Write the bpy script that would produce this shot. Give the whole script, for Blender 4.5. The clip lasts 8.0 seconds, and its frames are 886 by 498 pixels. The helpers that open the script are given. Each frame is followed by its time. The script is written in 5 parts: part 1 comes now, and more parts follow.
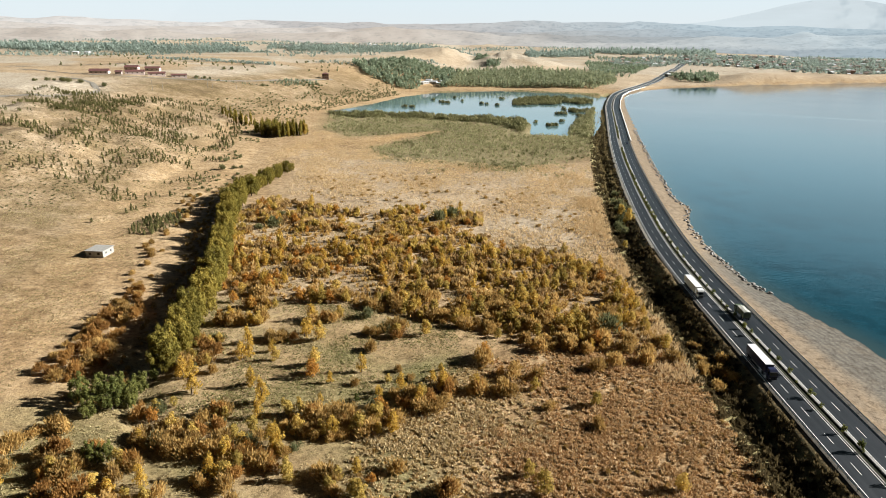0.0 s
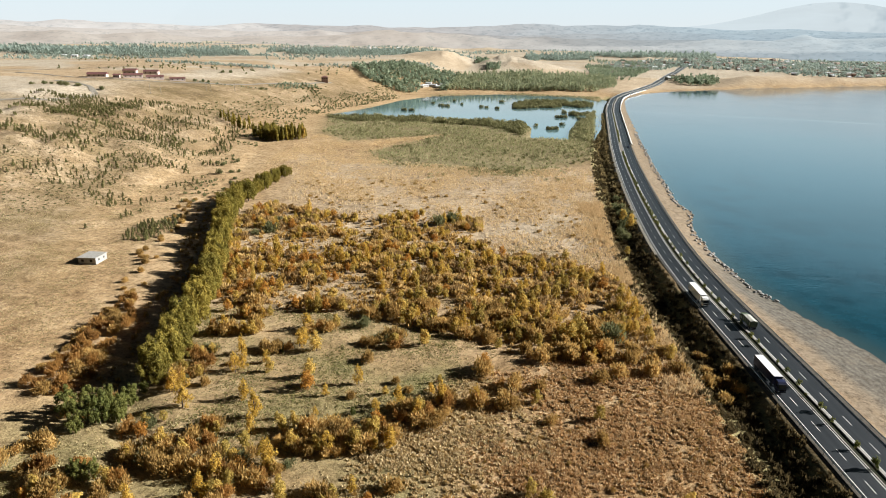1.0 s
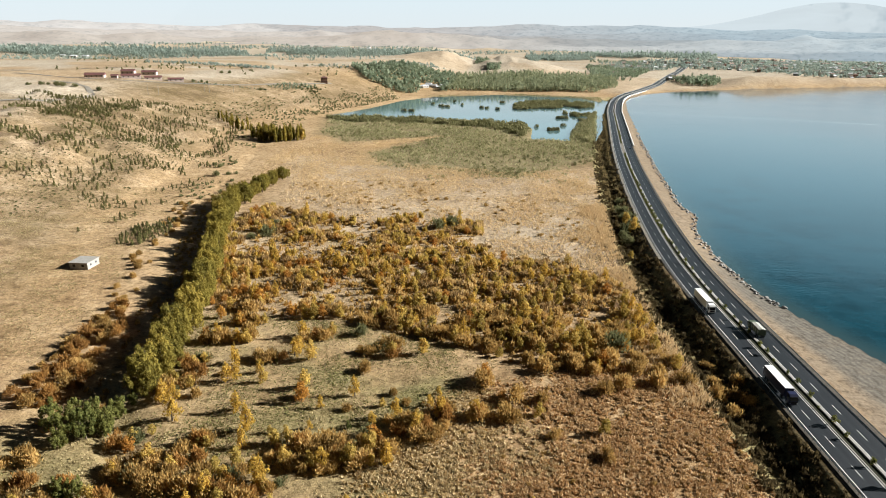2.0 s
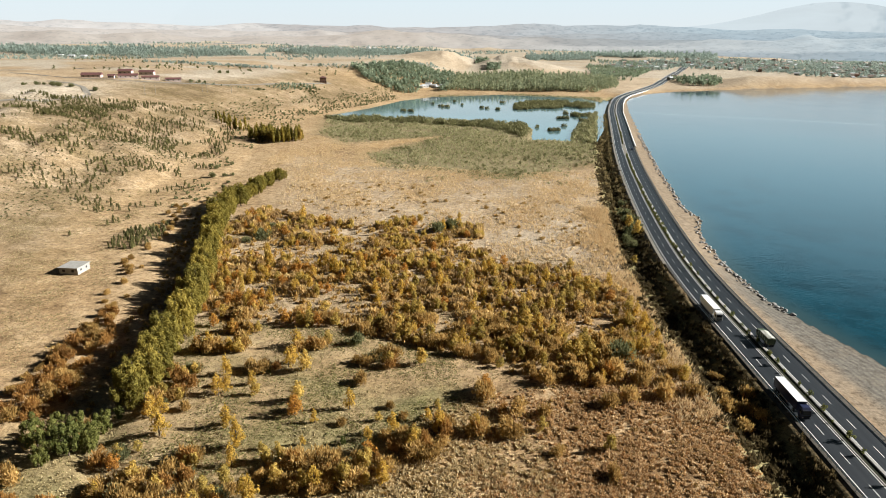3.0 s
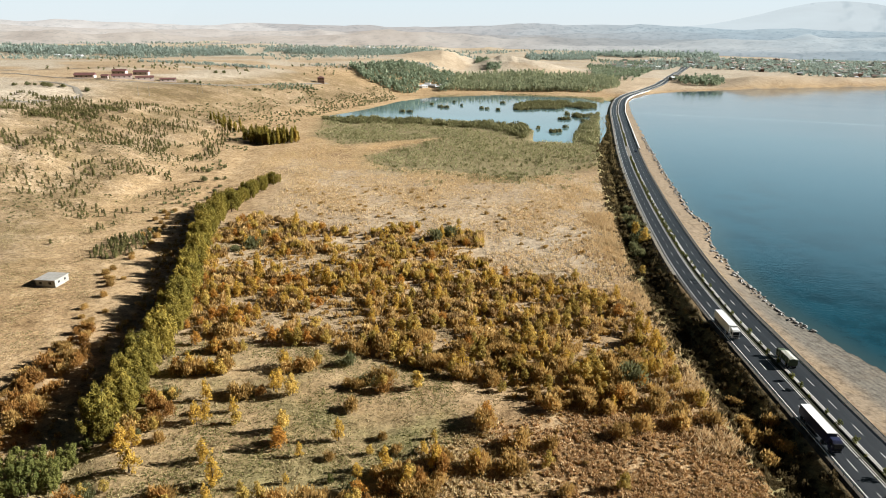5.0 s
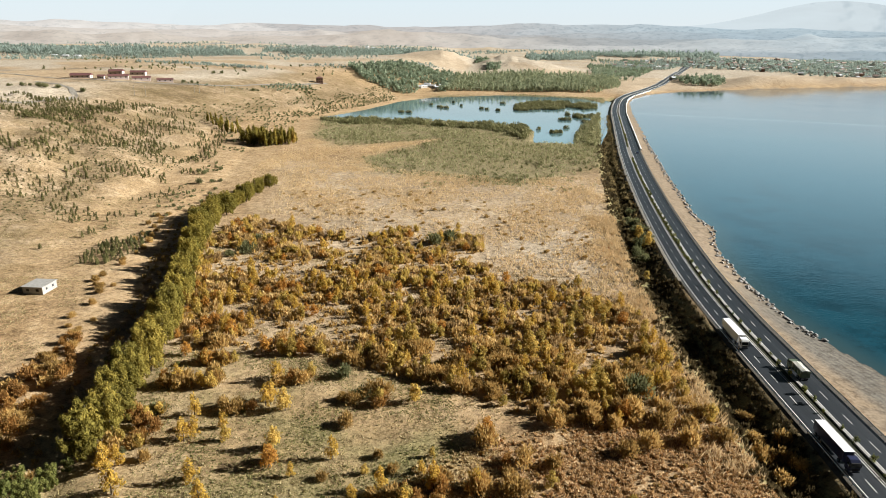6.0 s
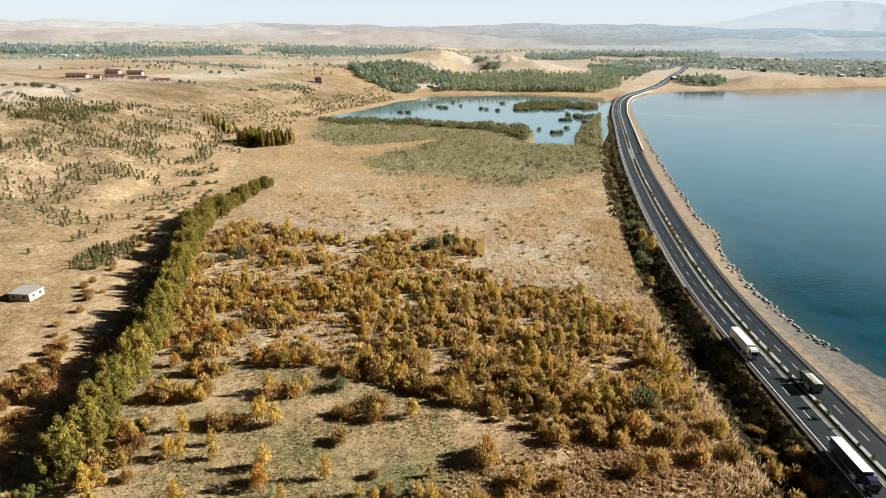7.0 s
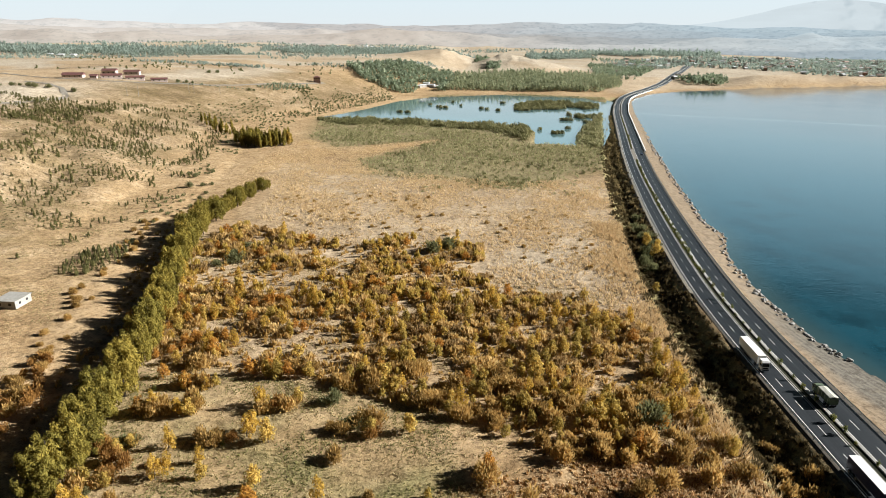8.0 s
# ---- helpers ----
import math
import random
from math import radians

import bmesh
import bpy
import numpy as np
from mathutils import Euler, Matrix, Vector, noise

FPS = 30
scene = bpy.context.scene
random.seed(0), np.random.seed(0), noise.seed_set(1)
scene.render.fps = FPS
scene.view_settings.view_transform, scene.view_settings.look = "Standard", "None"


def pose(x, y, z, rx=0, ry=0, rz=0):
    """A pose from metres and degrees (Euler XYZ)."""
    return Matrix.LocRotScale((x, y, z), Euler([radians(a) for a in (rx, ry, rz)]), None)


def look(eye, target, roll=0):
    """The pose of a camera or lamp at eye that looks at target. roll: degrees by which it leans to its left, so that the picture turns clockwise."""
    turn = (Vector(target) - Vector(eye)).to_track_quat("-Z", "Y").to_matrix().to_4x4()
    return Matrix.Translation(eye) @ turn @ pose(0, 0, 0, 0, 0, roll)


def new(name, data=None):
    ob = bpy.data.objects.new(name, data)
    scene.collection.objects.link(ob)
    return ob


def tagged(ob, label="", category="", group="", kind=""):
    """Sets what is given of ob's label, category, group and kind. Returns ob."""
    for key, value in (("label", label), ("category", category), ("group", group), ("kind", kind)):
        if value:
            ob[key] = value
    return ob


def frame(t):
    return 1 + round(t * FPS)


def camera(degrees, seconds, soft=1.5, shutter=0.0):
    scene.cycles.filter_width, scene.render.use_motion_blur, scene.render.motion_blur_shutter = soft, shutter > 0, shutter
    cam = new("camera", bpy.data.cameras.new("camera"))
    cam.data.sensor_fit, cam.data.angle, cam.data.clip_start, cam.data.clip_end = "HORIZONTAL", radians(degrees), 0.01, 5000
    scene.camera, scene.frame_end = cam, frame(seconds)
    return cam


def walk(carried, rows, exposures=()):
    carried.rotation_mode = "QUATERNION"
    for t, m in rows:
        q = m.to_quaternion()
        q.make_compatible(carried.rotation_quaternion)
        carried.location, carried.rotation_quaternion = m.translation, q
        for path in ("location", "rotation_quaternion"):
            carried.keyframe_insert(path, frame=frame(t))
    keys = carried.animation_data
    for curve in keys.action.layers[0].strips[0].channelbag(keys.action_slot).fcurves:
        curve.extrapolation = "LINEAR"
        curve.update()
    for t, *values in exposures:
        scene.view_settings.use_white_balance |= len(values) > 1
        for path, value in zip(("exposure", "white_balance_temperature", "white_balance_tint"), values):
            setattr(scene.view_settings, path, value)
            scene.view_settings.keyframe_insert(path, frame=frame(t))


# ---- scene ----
cam = camera(70.6, 8.0, soft=0.9)
PATH = [
    (0, (-0.300, 1.347, 100.384), (-0.367, 3.238, 99.737), 0.37),
    (0.5, (-0.237, 3.983, 100.313), (-0.304, 5.875, 99.670), 0.36),
    (1, (-0.177, 6.935, 100.243), (-0.244, 8.829, 99.605), 0.36),
    (1.5, (-0.120, 10.141, 100.173), (-0.188, 12.036, 99.536), 0.35),
    (3, (0.029, 20.767, 99.973), (-0.039, 22.661, 99.335), 0.34),
    (3.5, (0.071, 24.504, 99.908), (0.004, 26.399, 99.270), 0.34),
    (4, (0.111, 28.287, 99.845), (0.043, 30.181, 99.206), 0.33),
    (4.5, (0.147, 32.092, 99.782), (0.079, 33.986, 99.143), 0.33),
    (6, (0.234, 43.527, 99.602), (0.167, 45.421, 98.963), 0.31),
    (6.5, (0.256, 47.339, 99.544), (0.189, 49.233, 98.904), 0.31),
    (7, (0.274, 51.165, 99.487), (0.208, 53.059, 98.847), 0.31),
    (7.5, (0.290, 55.023, 99.432), (0.223, 56.917, 98.792), 0.30),
    (8, (0.302, 58.938, 99.378), (0.236, 60.831, 98.736), 0.30),
]
walk(cam, [(t, look(eye, target, roll)) for t, eye, target, roll in PATH])

# ---------------------------------------------------------------- light
SUN_EL, SUN_AZ = 25.0, 82.0          # degrees; azimuth clockwise from +y
sun_dir = Vector((math.sin(radians(SUN_AZ)) * math.cos(radians(SUN_EL)), math.cos(radians(SUN_AZ)) * math.cos(radians(SUN_EL)), math.sin(radians(SUN_EL))))
world = bpy.data.worlds.new("world")
scene.world = world
world.use_nodes = True
wt = world.node_tree
sky = wt.nodes.new("ShaderNodeTexSky")
sky.sky_type, sky.sun_disc = "NISHITA", False
sky.sun_elevation, sky.sun_rotation = radians(SUN_EL), radians(SUN_AZ)
sky.dust_density, sky.air_density, sky.ozone_density, sky.altitude = 1.5, 1.0, 1.0, 900
wt.links.new(sky.outputs[0], wt.nodes["Background"].inputs[0])
wt.nodes["Background"].inputs[1].default_value = 0.003
sun_data = bpy.data.lights.new("sun", "SUN")
sun_data.energy, sun_data.angle, sun_data.color = 5.0, radians(0.5), (1.0, 0.988, 0.958)
sun = new("sun", sun_data)
sun.matrix_world = Matrix.Translation((300, 100, 400)) @ sun_dir.to_track_quat("Z", "Y").to_matrix().to_4x4()
scene.view_settings.exposure = 1.35

# ---------------------------------------------------------------- materials
def material(name, rough=0.9, metal=0.0, spec=0.2):
    m = bpy.data.materials.new(name)
    m.use_nodes = True
    b = m.node_tree.nodes["Principled BSDF"]
    b.inputs["Roughness"].default_value, b.inputs["Metallic"].default_value = rough, metal
    b.inputs["Specular IOR Level"].default_value = spec
    return m, m.node_tree, b


def noise_of(t, vec, scale, detail=4.0, rough=0.6):
    n = t.nodes.new("ShaderNodeTexNoise")
    n.inputs["Scale"].default_value, n.inputs["Detail"].default_value, n.inputs["Roughness"].default_value = scale, detail, rough
    t.links.new(vec, n.inputs["Vector"])
    return n.outputs["Fac"]


def ramp(t, fac, stops):
    r = t.nodes.new("ShaderNodeValToRGB")
    e = r.color_ramp.elements
    while len(e) < len(stops):
        e.new(0.5)
    for el, (p, c) in zip(e, stops):
        el.position, el.color = p, (*c, 1) if len(c) == 3 else c
    t.links.new(fac, r.inputs[0])
    return r.outputs[0]


def mix(t, fac, a, b, blend="MIX"):
    n = t.nodes.new("ShaderNodeMix")
    n.data_type, n.blend_type = "RGBA", blend
    for sock, v in ((n.inputs[0], fac), (n.inputs[6], a), (n.inputs[7], b)):
        if isinstance(v, (int, float)):
            sock.default_value = v
        elif isinstance(v, tuple):
            sock.default_value = (*v, 1)
        else:
            t.links.new(v, sock)
    return n.outputs[2]


def math_node(t, op, a, b=0.0, clamp=False):
    n = t.nodes.new("ShaderNodeMath")
    n.operation, n.use_clamp = op, clamp
    for sock, v in zip(n.inputs, (a, b)):
        if isinstance(v, (int, float)):
            sock.default_value = v
        else:
            t.links.new(v, sock)
    return n.outputs[0]


def bump(t, b, height, strength, dist):
    n = t.nodes.new("ShaderNodeBump")
    n.inputs["Strength"].default_value, n.inputs["Distance"].default_value = strength, dist
    t.links.new(height, n.inputs["Height"])
    t.links.new(n.outputs[0], b.inputs["Normal"])


def position(t):
    return t.nodes.new("ShaderNodeNewGeometry").outputs["Position"]


def plain(name, c1, c2, scale=3.0, rough=0.85, metal=0.0, spec=0.2, bumped=0.0, dist=0.02):
    """A surface with two scales of variation between two colours."""
    m, t, b = material(name, rough, metal, spec)
    p = t.nodes.new("ShaderNodeTexCoord").outputs["Object"]
    f = math_node(t, "ADD", math_node(t, "MULTIPLY", noise_of(t, p, scale), 0.6), math_node(t, "MULTIPLY", noise_of(t, p, scale * 7), 0.4))
    t.links.new(ramp(t, f, [(0.35, c1), (0.65, c2)]), b.inputs["Base Color"])
    if bumped:
        bump(t, b, f, bumped, dist)
    return m


def leafy(name, stops, glow=0.42, spread=0.5):
    """Foliage: the tint varies from plant to plant and from leaf clump to leaf clump; part of the light passes through."""
    m, t, b = material(name, 0.75, 0, 0.15)
    r1 = t.nodes.new("ShaderNodeObjectInfo").outputs["Random"]
    r2 = t.nodes.new("ShaderNodeNewGeometry").outputs["Random Per Island"]
    f = math_node(t, "ADD", math_node(t, "MULTIPLY", r1, 1 - spread), math_node(t, "MULTIPLY", r2, spread))
    col = ramp(t, f, stops)
    t.links.new(col, b.inputs["Base Color"])
    tr = t.nodes.new("ShaderNodeBsdfTranslucent")
    t.links.new(col, tr.inputs[0])
    mx = t.nodes.new("ShaderNodeMixShader")
    mx.inputs[0].default_value = glow
    t.links.new(b.outputs[0], mx.inputs[1])
    t.links.new(tr.outputs[0], mx.inputs[2])
    t.links.new(mx.outputs[0], t.nodes["Material Output"].inputs[0])
    return m


def ground_material():
    m, t, b = material("ground_cover", 0.95, 0, 0.1)
    p = position(t)
    at1, at2 = t.nodes.new("ShaderNodeAttribute"), t.nodes.new("ShaderNodeAttribute")
    at1.attribute_name, at2.attribute_name = "cover_a", "cover_b"
    s1, s2 = t.nodes.new("ShaderNodeSeparateColor"), t.nodes.new("ShaderNodeSeparateColor")
    t.links.new(at1.outputs["Color"], s1.inputs[0])
    t.links.new(at2.outputs["Color"], s2.inputs[0])
    big, mid, fine = noise_of(t, p, 0.012, 5), noise_of(t, p, 0.11, 6, 0.65), noise_of(t, p, 1.3, 5, 0.7)
    f = math_node(t, "ADD", math_node(t, "MULTIPLY", big, 0.35), math_node(t, "ADD", math_node(t, "MULTIPLY", mid, 0.35), math_node(t, "MULTIPLY", fine, 0.3)))
    dry = ramp(t, f, [(0.36, (0.26, 0.162, 0.078)), (0.5, (0.49, 0.338, 0.182)), (0.64, (0.69, 0.51, 0.305))])
    green = ramp(t, fine, [(0.3, (0.17, 0.148, 0.060)), (0.7, (0.42, 0.355, 0.175))])
    grit = math_node(t, "ADD", math_node(t, "MULTIPLY", mid, 0.22), math_node(t, "MULTIPLY", fine, 0.78))
    sand = ramp(t, grit, [(0.36, (0.215, 0.162, 0.108)), (0.64, (0.37, 0.29, 0.202))])
    rust = ramp(t, math_node(t, "ADD", math_node(t, "MULTIPLY", mid, 0.5), math_node(t, "MULTIPLY", fine, 0.5)), [(0.40, (0.125, 0.07, 0.032)), (0.5, (0.37, 0.23, 0.108)), (0.62, (0.68, 0.50, 0.29))])
    reed = ramp(t, f, [(0.4, (0.20, 0.165, 0.08)), (0.62, (0.40, 0.33, 0.18))])
    field = ramp(t, f, [(0.38, (0.45, 0.37, 0.265)), (0.62, (0.64, 0.55, 0.425))])
    drift = t.nodes.new("ShaderNodeAttribute")
    drift.attribute_name = "shore_gap"
    wave = math_node(t, "ADD", math_node(t, "MULTIPLY", drift.outputs["Fac"], 2.6), math_node(t, "MULTIPLY", noise_of(t, p, 0.03, 4), 7.0))
    wave = math_node(t, "ADD", math_node(t, "MULTIPLY", math_node(t, "SINE", wave), 0.5), 0.5)
    gravel = mix(t, math_node(t, "ADD", 0.15, math_node(t, "MULTIPLY", wave, 0.45)), ramp(t, grit, [(0.36, (0.098, 0.089, 0.074)), (0.64, (0.175, 0.158, 0.13))]), ramp(t, grit, [(0.36, (0.185, 0.165, 0.132)), (0.64, (0.285, 0.255, 0.208))]))
    slope = ramp(t, f, [(0.40, (0.155, 0.11, 0.054)), (0.5, (0.335, 0.240, 0.136)), (0.60, (0.52, 0.40, 0.26))])
    slope = mix(t, ramp(t, noise_of(t, p, 0.03, 6, 0.6), [(0.40, (0.6, 0.6, 0.6)), (0.54, (0, 0, 0))]), slope, ramp(t, fine, [(0.35, (0.105, 0.08, 0.035)), (0.65, (0.27, 0.195, 0.09))]))
    jig = math_node(t, "MULTIPLY", math_node(t, "SUBTRACT", mid, 0.5), 1.1)
    col = dry
    for src, layer in ((at2.outputs["Alpha"], slope), (s2.outputs[1], field), (s1.outputs[2], rust), (s2.outputs[0], reed), (s1.outputs[0], green), (s1.outputs[1], sand), (s2.outputs[2], gravel)):
        w = math_node(t, "MULTIPLY", src, math_node(t, "ADD", 1.0, jig), clamp=True)
        col = mix(t, w, col, layer)
    # tussocks and trodden patches, a step or two across
    speck = math_node(t, "ADD", math_node(t, "MULTIPLY", noise_of(t, p, 0.42, 4, 0.7), 0.6), math_node(t, "MULTIPLY", noise_of(t, p, 2.4, 3, 0.7), 0.4))
    col = mix(t, 1.0, col, ramp(t, speck, [(0.40, (0.40, 0.385, 0.365)), (0.5, (0.725, 0.725, 0.725)), (0.62, (0.925, 0.918, 0.89))]), "MULTIPLY")
    t.links.new(col, b.inputs["Base Color"])
    bump(t, b, math_node(t, "ADD", math_node(t, "MULTIPLY", mid, 1.0), math_node(t, "MULTIPLY", fine, 0.4)), 0.9, 0.9)
    relief = next(n for n in t.nodes if n.bl_idname == "ShaderNodeBump")
    t.links.new(math_node(t, "SUBTRACT", 0.9, math_node(t, "MULTIPLY", s1.outputs[1], 0.87), clamp=True), relief.inputs["Strength"])
    return m


def water_material(name, deep, shallow, ripple, rough, wake=False):
    m, t, b = material(name, rough, 0, 0.5)
    b.inputs["IOR"].default_value = 1.33
    p = position(t)
    a = t.nodes.new("ShaderNodeAttribute")
    a.attribute_name = "shallow"
    w = math_node(t, "MULTIPLY", a.outputs["Fac"], math_node(t, "ADD", 0.5, noise_of(t, p, 0.03, 5)), clamp=True)
    broad = ramp(t, noise_of(t, p, 0.0045, 5, 0.6), [(0.36, (0, 0, 0)), (0.66, (1, 1, 1))])
    tone = mix(t, broad, tuple(c * 0.9 for c in deep), tuple(c * 1.35 for c in deep))
    if wake:
        # beds of water weed under the shallows, dark and blotched
        weed = ramp(t, noise_of(t, p, 0.035, 6, 0.7), [(0.47, (0, 0, 0)), (0.60, (1, 1, 1))])
        near = t.nodes.new("ShaderNodeAttribute")
        near.attribute_name = "weed"
        tone = mix(t, math_node(t, "MULTIPLY", near.outputs["Fac"], weed), tone, tuple(c * 0.66 for c in deep))
        # a boat's old wake: a long streak where smooth water's pale sky reflection is put into the base colour
        sx = t.nodes.new("ShaderNodeSeparateXYZ")
        t.links.new(p, sx.inputs[0])
        off = math_node(t, "ADD", math_node(t, "SUBTRACT", sx.outputs[1], 1055.0), math_node(t, "MULTIPLY", sx.outputs[0], 0.425))
        off = math_node(t, "ADD", off, math_node(t, "MULTIPLY", math_node(t, "SUBTRACT", noise_of(t, p, 0.01, 3), 0.5), 26.0))
        band = math_node(t, "SUBTRACT", 1.0, math_node(t, "DIVIDE", math_node(t, "ABSOLUTE", off), 9.0), clamp=True)
        tone = mix(t, math_node(t, "MULTIPLY", band, math_node(t, "ADD", 0.25, noise_of(t, p, 0.05, 4)), clamp=True), tone, (0.15, 0.22, 0.24))
    t.links.new(mix(t, w, tone, shallow), b.inputs["Base Color"])
    slick = ramp(t, noise_of(t, p, 0.009, 5, 0.6), [(0.40, (rough * 0.8,) * 3), (0.64, (rough * 1.4,) * 3)])
    t.links.new(slick, b.inputs["Roughness"])
    st = t.nodes.new("ShaderNodeMapping")
    st.inputs["Scale"].default_value = (0.7, 1.2, 1)
    t.links.new(p, st.inputs[0])
    hgt = math_node(t, "ADD", noise_of(t, st.outputs[0], 0.8, 4, 0.6), math_node(t, "MULTIPLY", noise_of(t, st.outputs[0], 0.13, 3), 1.1))
    bump(t, b, hgt, ripple, 0.25)
    return m


def asphalt_material():
    """Dark asphalt: worn wheel tracks run along the road, with mended patches and fine stone."""
    m, t, b = material("asphalt", 0.55, 0, 0.25)
    p = position(t)
    st = t.nodes.new("ShaderNodeMapping")
    st.inputs["Scale"].default_value = (0.9, 0.018, 1)
    t.links.new(p, st.inputs[0])
    f = math_node(t, "ADD", math_node(t, "MULTIPLY", noise_of(t, st.outputs[0], 1.0, 4, 0.6), 0.55), math_node(t, "ADD", math_node(t, "MULTIPLY", noise_of(t, p, 0.09, 3), 0.25), math_node(t, "MULTIPLY", noise_of(t, p, 1.8, 4, 0.7), 0.2)))
    t.links.new(ramp(t, f, [(0.34, (0.0065, 0.0085, 0.0105)), (0.5, (0.0125, 0.0155, 0.0185)), (0.66, (0.024, 0.027, 0.030))]), b.inputs["Base Color"])
    bump(t, b, noise_of(t, p, 6.0, 3), 0.2, 0.02)
    return m


M_GROUND = ground_material()
M_LAKE = water_material("lake_water", (0.009, 0.047, 0.066), (0.042, 0.068, 0.066), 0.12, 0.08, True)
# the pond's base runs pale: haze and sky reflection are put into its colour
M_POND = water_material("pond_water", (0.075, 0.138, 0.145), (0.075, 0.10, 0.09), 0.06, 0.06)
M_ASPHALT = asphalt_material()
M_SHOULDER = plain("gravel_shoulder", (0.148, 0.1332, 0.1073), (0.2664, 0.2405, 0.1998), 0.8, 0.95, 0, 0.1, 0.4, 0.05)
M_VERGE = plain("dirty_asphalt_verge", (0.0444, 0.0407, 0.0333), (0.1184, 0.1036, 0.0851), 0.8, 0.95, 0, 0.1, 0.4, 0.05)
M_PAINT = plain("road_paint", (0.62, 0.61, 0.57), (0.80, 0.79, 0.75), 2.0, 0.6)
M_KERB = plain("kerb_concrete", (0.204, 0.1904, 0.17), (0.34, 0.323, 0.2924), 1.2, 0.9)
M_PARAPET = plain("white_parapet", (0.58, 0.57, 0.53), (0.76, 0.75, 0.71), 0.4, 0.85)
M_SOIL = plain("median_soil", (0.0163, 0.0192, 0.0104), (0.0481, 0.0481, 0.0281), 0.6, 0.95, 0, 0.1, 0.6, 0.1)
M_STEEL = plain("galvanised_steel", (0.30, 0.31, 0.32), (0.45, 0.46, 0.47), 1.5, 0.5, 0.7)
M_BARK = plain("bark", (0.0666, 0.0481, 0.0333), (0.148, 0.1184, 0.0888), 2.0, 0.95, 0, 0.1, 0.5, 0.05)
M_STONE = plain("shore_stone", (0.13, 0.125, 0.115), (0.46, 0.445, 0.42), 0.55, 0.9, 0, 0.2, 0.4, 0.05)
M_CONCRETE = plain("weathered_concrete", (0.239, 0.2264, 0.2013), (0.3648, 0.3522, 0.3208), 0.7, 0.9)
M_DARK = plain("dark_opening", (0.015, 0.016, 0.018), (0.03, 0.03, 0.032), 1.0, 0.4)
M_PLASTER = plain("pale_plaster", (0.3848, 0.3552, 0.3108), (0.518, 0.4884, 0.444), 0.4, 0.9)
M_PINK = plain("pinkish_plaster", (0.3996, 0.3182, 0.2849), (0.4884, 0.407, 0.37), 0.4, 0.9)
M_ROOF_RED = plain("dark_red_roof", (0.0962, 0.0444, 0.0407), (0.1554, 0.074, 0.0666), 0.5, 0.8)
M_ROOF_TERRA = plain("faded_tile_roof", (0.2368, 0.1739, 0.1443), (0.3256, 0.2516, 0.2109), 0.5, 0.85)
M_ROOF_PALE = plain("pale_sheet_roof", (0.407, 0.4218, 0.4292), (0.555, 0.5624, 0.5698), 0.5, 0.6)
M_BRICK_WALL = plain("bare_brick_wall", (0.1924, 0.111, 0.0814), (0.2812, 0.1776, 0.1332), 0.6, 0.9)
M_TRUCK_WHITE = plain("white_truck_paint", (0.74, 0.74, 0.72), (0.82, 0.82, 0.80), 0.8, 0.4, 0, 0.5)
M_TRUCK_NAVY = plain("navy_truck_paint", (0.012, 0.016, 0.045), (0.022, 0.028, 0.07), 0.8, 0.35, 0, 0.5)
M_TRUCK_GREEN = plain("green_truck_paint", (0.055, 0.085, 0.05), (0.11, 0.14, 0.08), 0.8, 0.6, 0, 0.4)
M_TARP = plain("pale_tarpaulin", (0.36, 0.36, 0.30), (0.52, 0.52, 0.45), 0.8, 0.8)
M_RUBBER = plain("tyre_rubber", (0.015, 0.015, 0.015), (0.03, 0.03, 0.03), 2.0, 0.9)
M_GLASS = plain("dark_window_glass", (0.02, 0.025, 0.03), (0.03, 0.035, 0.04), 1.0, 0.1, 0, 0.6)

M_LEAF_ROW = leafy("willow_leaves", [(0.10, (0.125, 0.108, 0.022)), (0.50, (0.245, 0.2, 0.04)), (0.90, (0.38, 0.29, 0.06))], 0.42, 0.45)
M_LEAF_GREEN = leafy("green_leaves", [(0.1, (0.0814, 0.0962, 0.0252)), (0.9, (0.1998, 0.1961, 0.0518))])
M_LEAF_GOLD = leafy("golden_leaves", [(0.1, (0.3744, 0.2553, 0.0511)), (0.5, (0.4936, 0.3149, 0.0553)), (0.9, (0.5957, 0.4, 0.0851))])
M_LEAF_ORANGE = leafy("orange_leaves", [(0.10, (0.33, 0.155, 0.036)), (0.50, (0.44, 0.215, 0.042)), (0.90, (0.52, 0.29, 0.062))])
M_LEAF_OLIVE = leafy("olive_leaves", [(0.10, (0.2584, 0.193, 0.0477)), (0.50, (0.4393, 0.3194, 0.0791)), (0.90, (0.646, 0.4469, 0.1192))])
M_LEAF_BROWN = leafy("brown_scrub_leaves", [(0.10, (0.2103, 0.1311, 0.0445)), (0.50, (0.3951, 0.2524, 0.0811)), (0.90, (0.5862, 0.3934, 0.1459))])
M_LEAF_DULL = leafy("dull_bank_leaves", [(0.1, (0.10, 0.082, 0.036)), (0.5, (0.20, 0.155, 0.068)), (0.9, (0.34, 0.25, 0.115))], 0.42, 0.7)
M_LEAF_UMBER = leafy("umber_leaves", [(0.1, (0.1472, 0.0922, 0.0384)), (0.5, (0.2752, 0.1766, 0.0717)), (0.9, (0.4416, 0.3008, 0.1344))], 0.42, 0.6)
M_LEAF_RUST = leafy("rusty_leaves", [(0.10, (0.22, 0.115, 0.036)), (0.50, (0.34, 0.18, 0.052)), (0.90, (0.45, 0.255, 0.075))])
M_LEAF_TAN = leafy("tan_thicket_leaves", [(0.10, (0.27, 0.1642, 0.0562)), (0.50, (0.4968, 0.3348, 0.1242)), (0.90, (0.6912, 0.5022, 0.2268))], 0.42, 0.6)
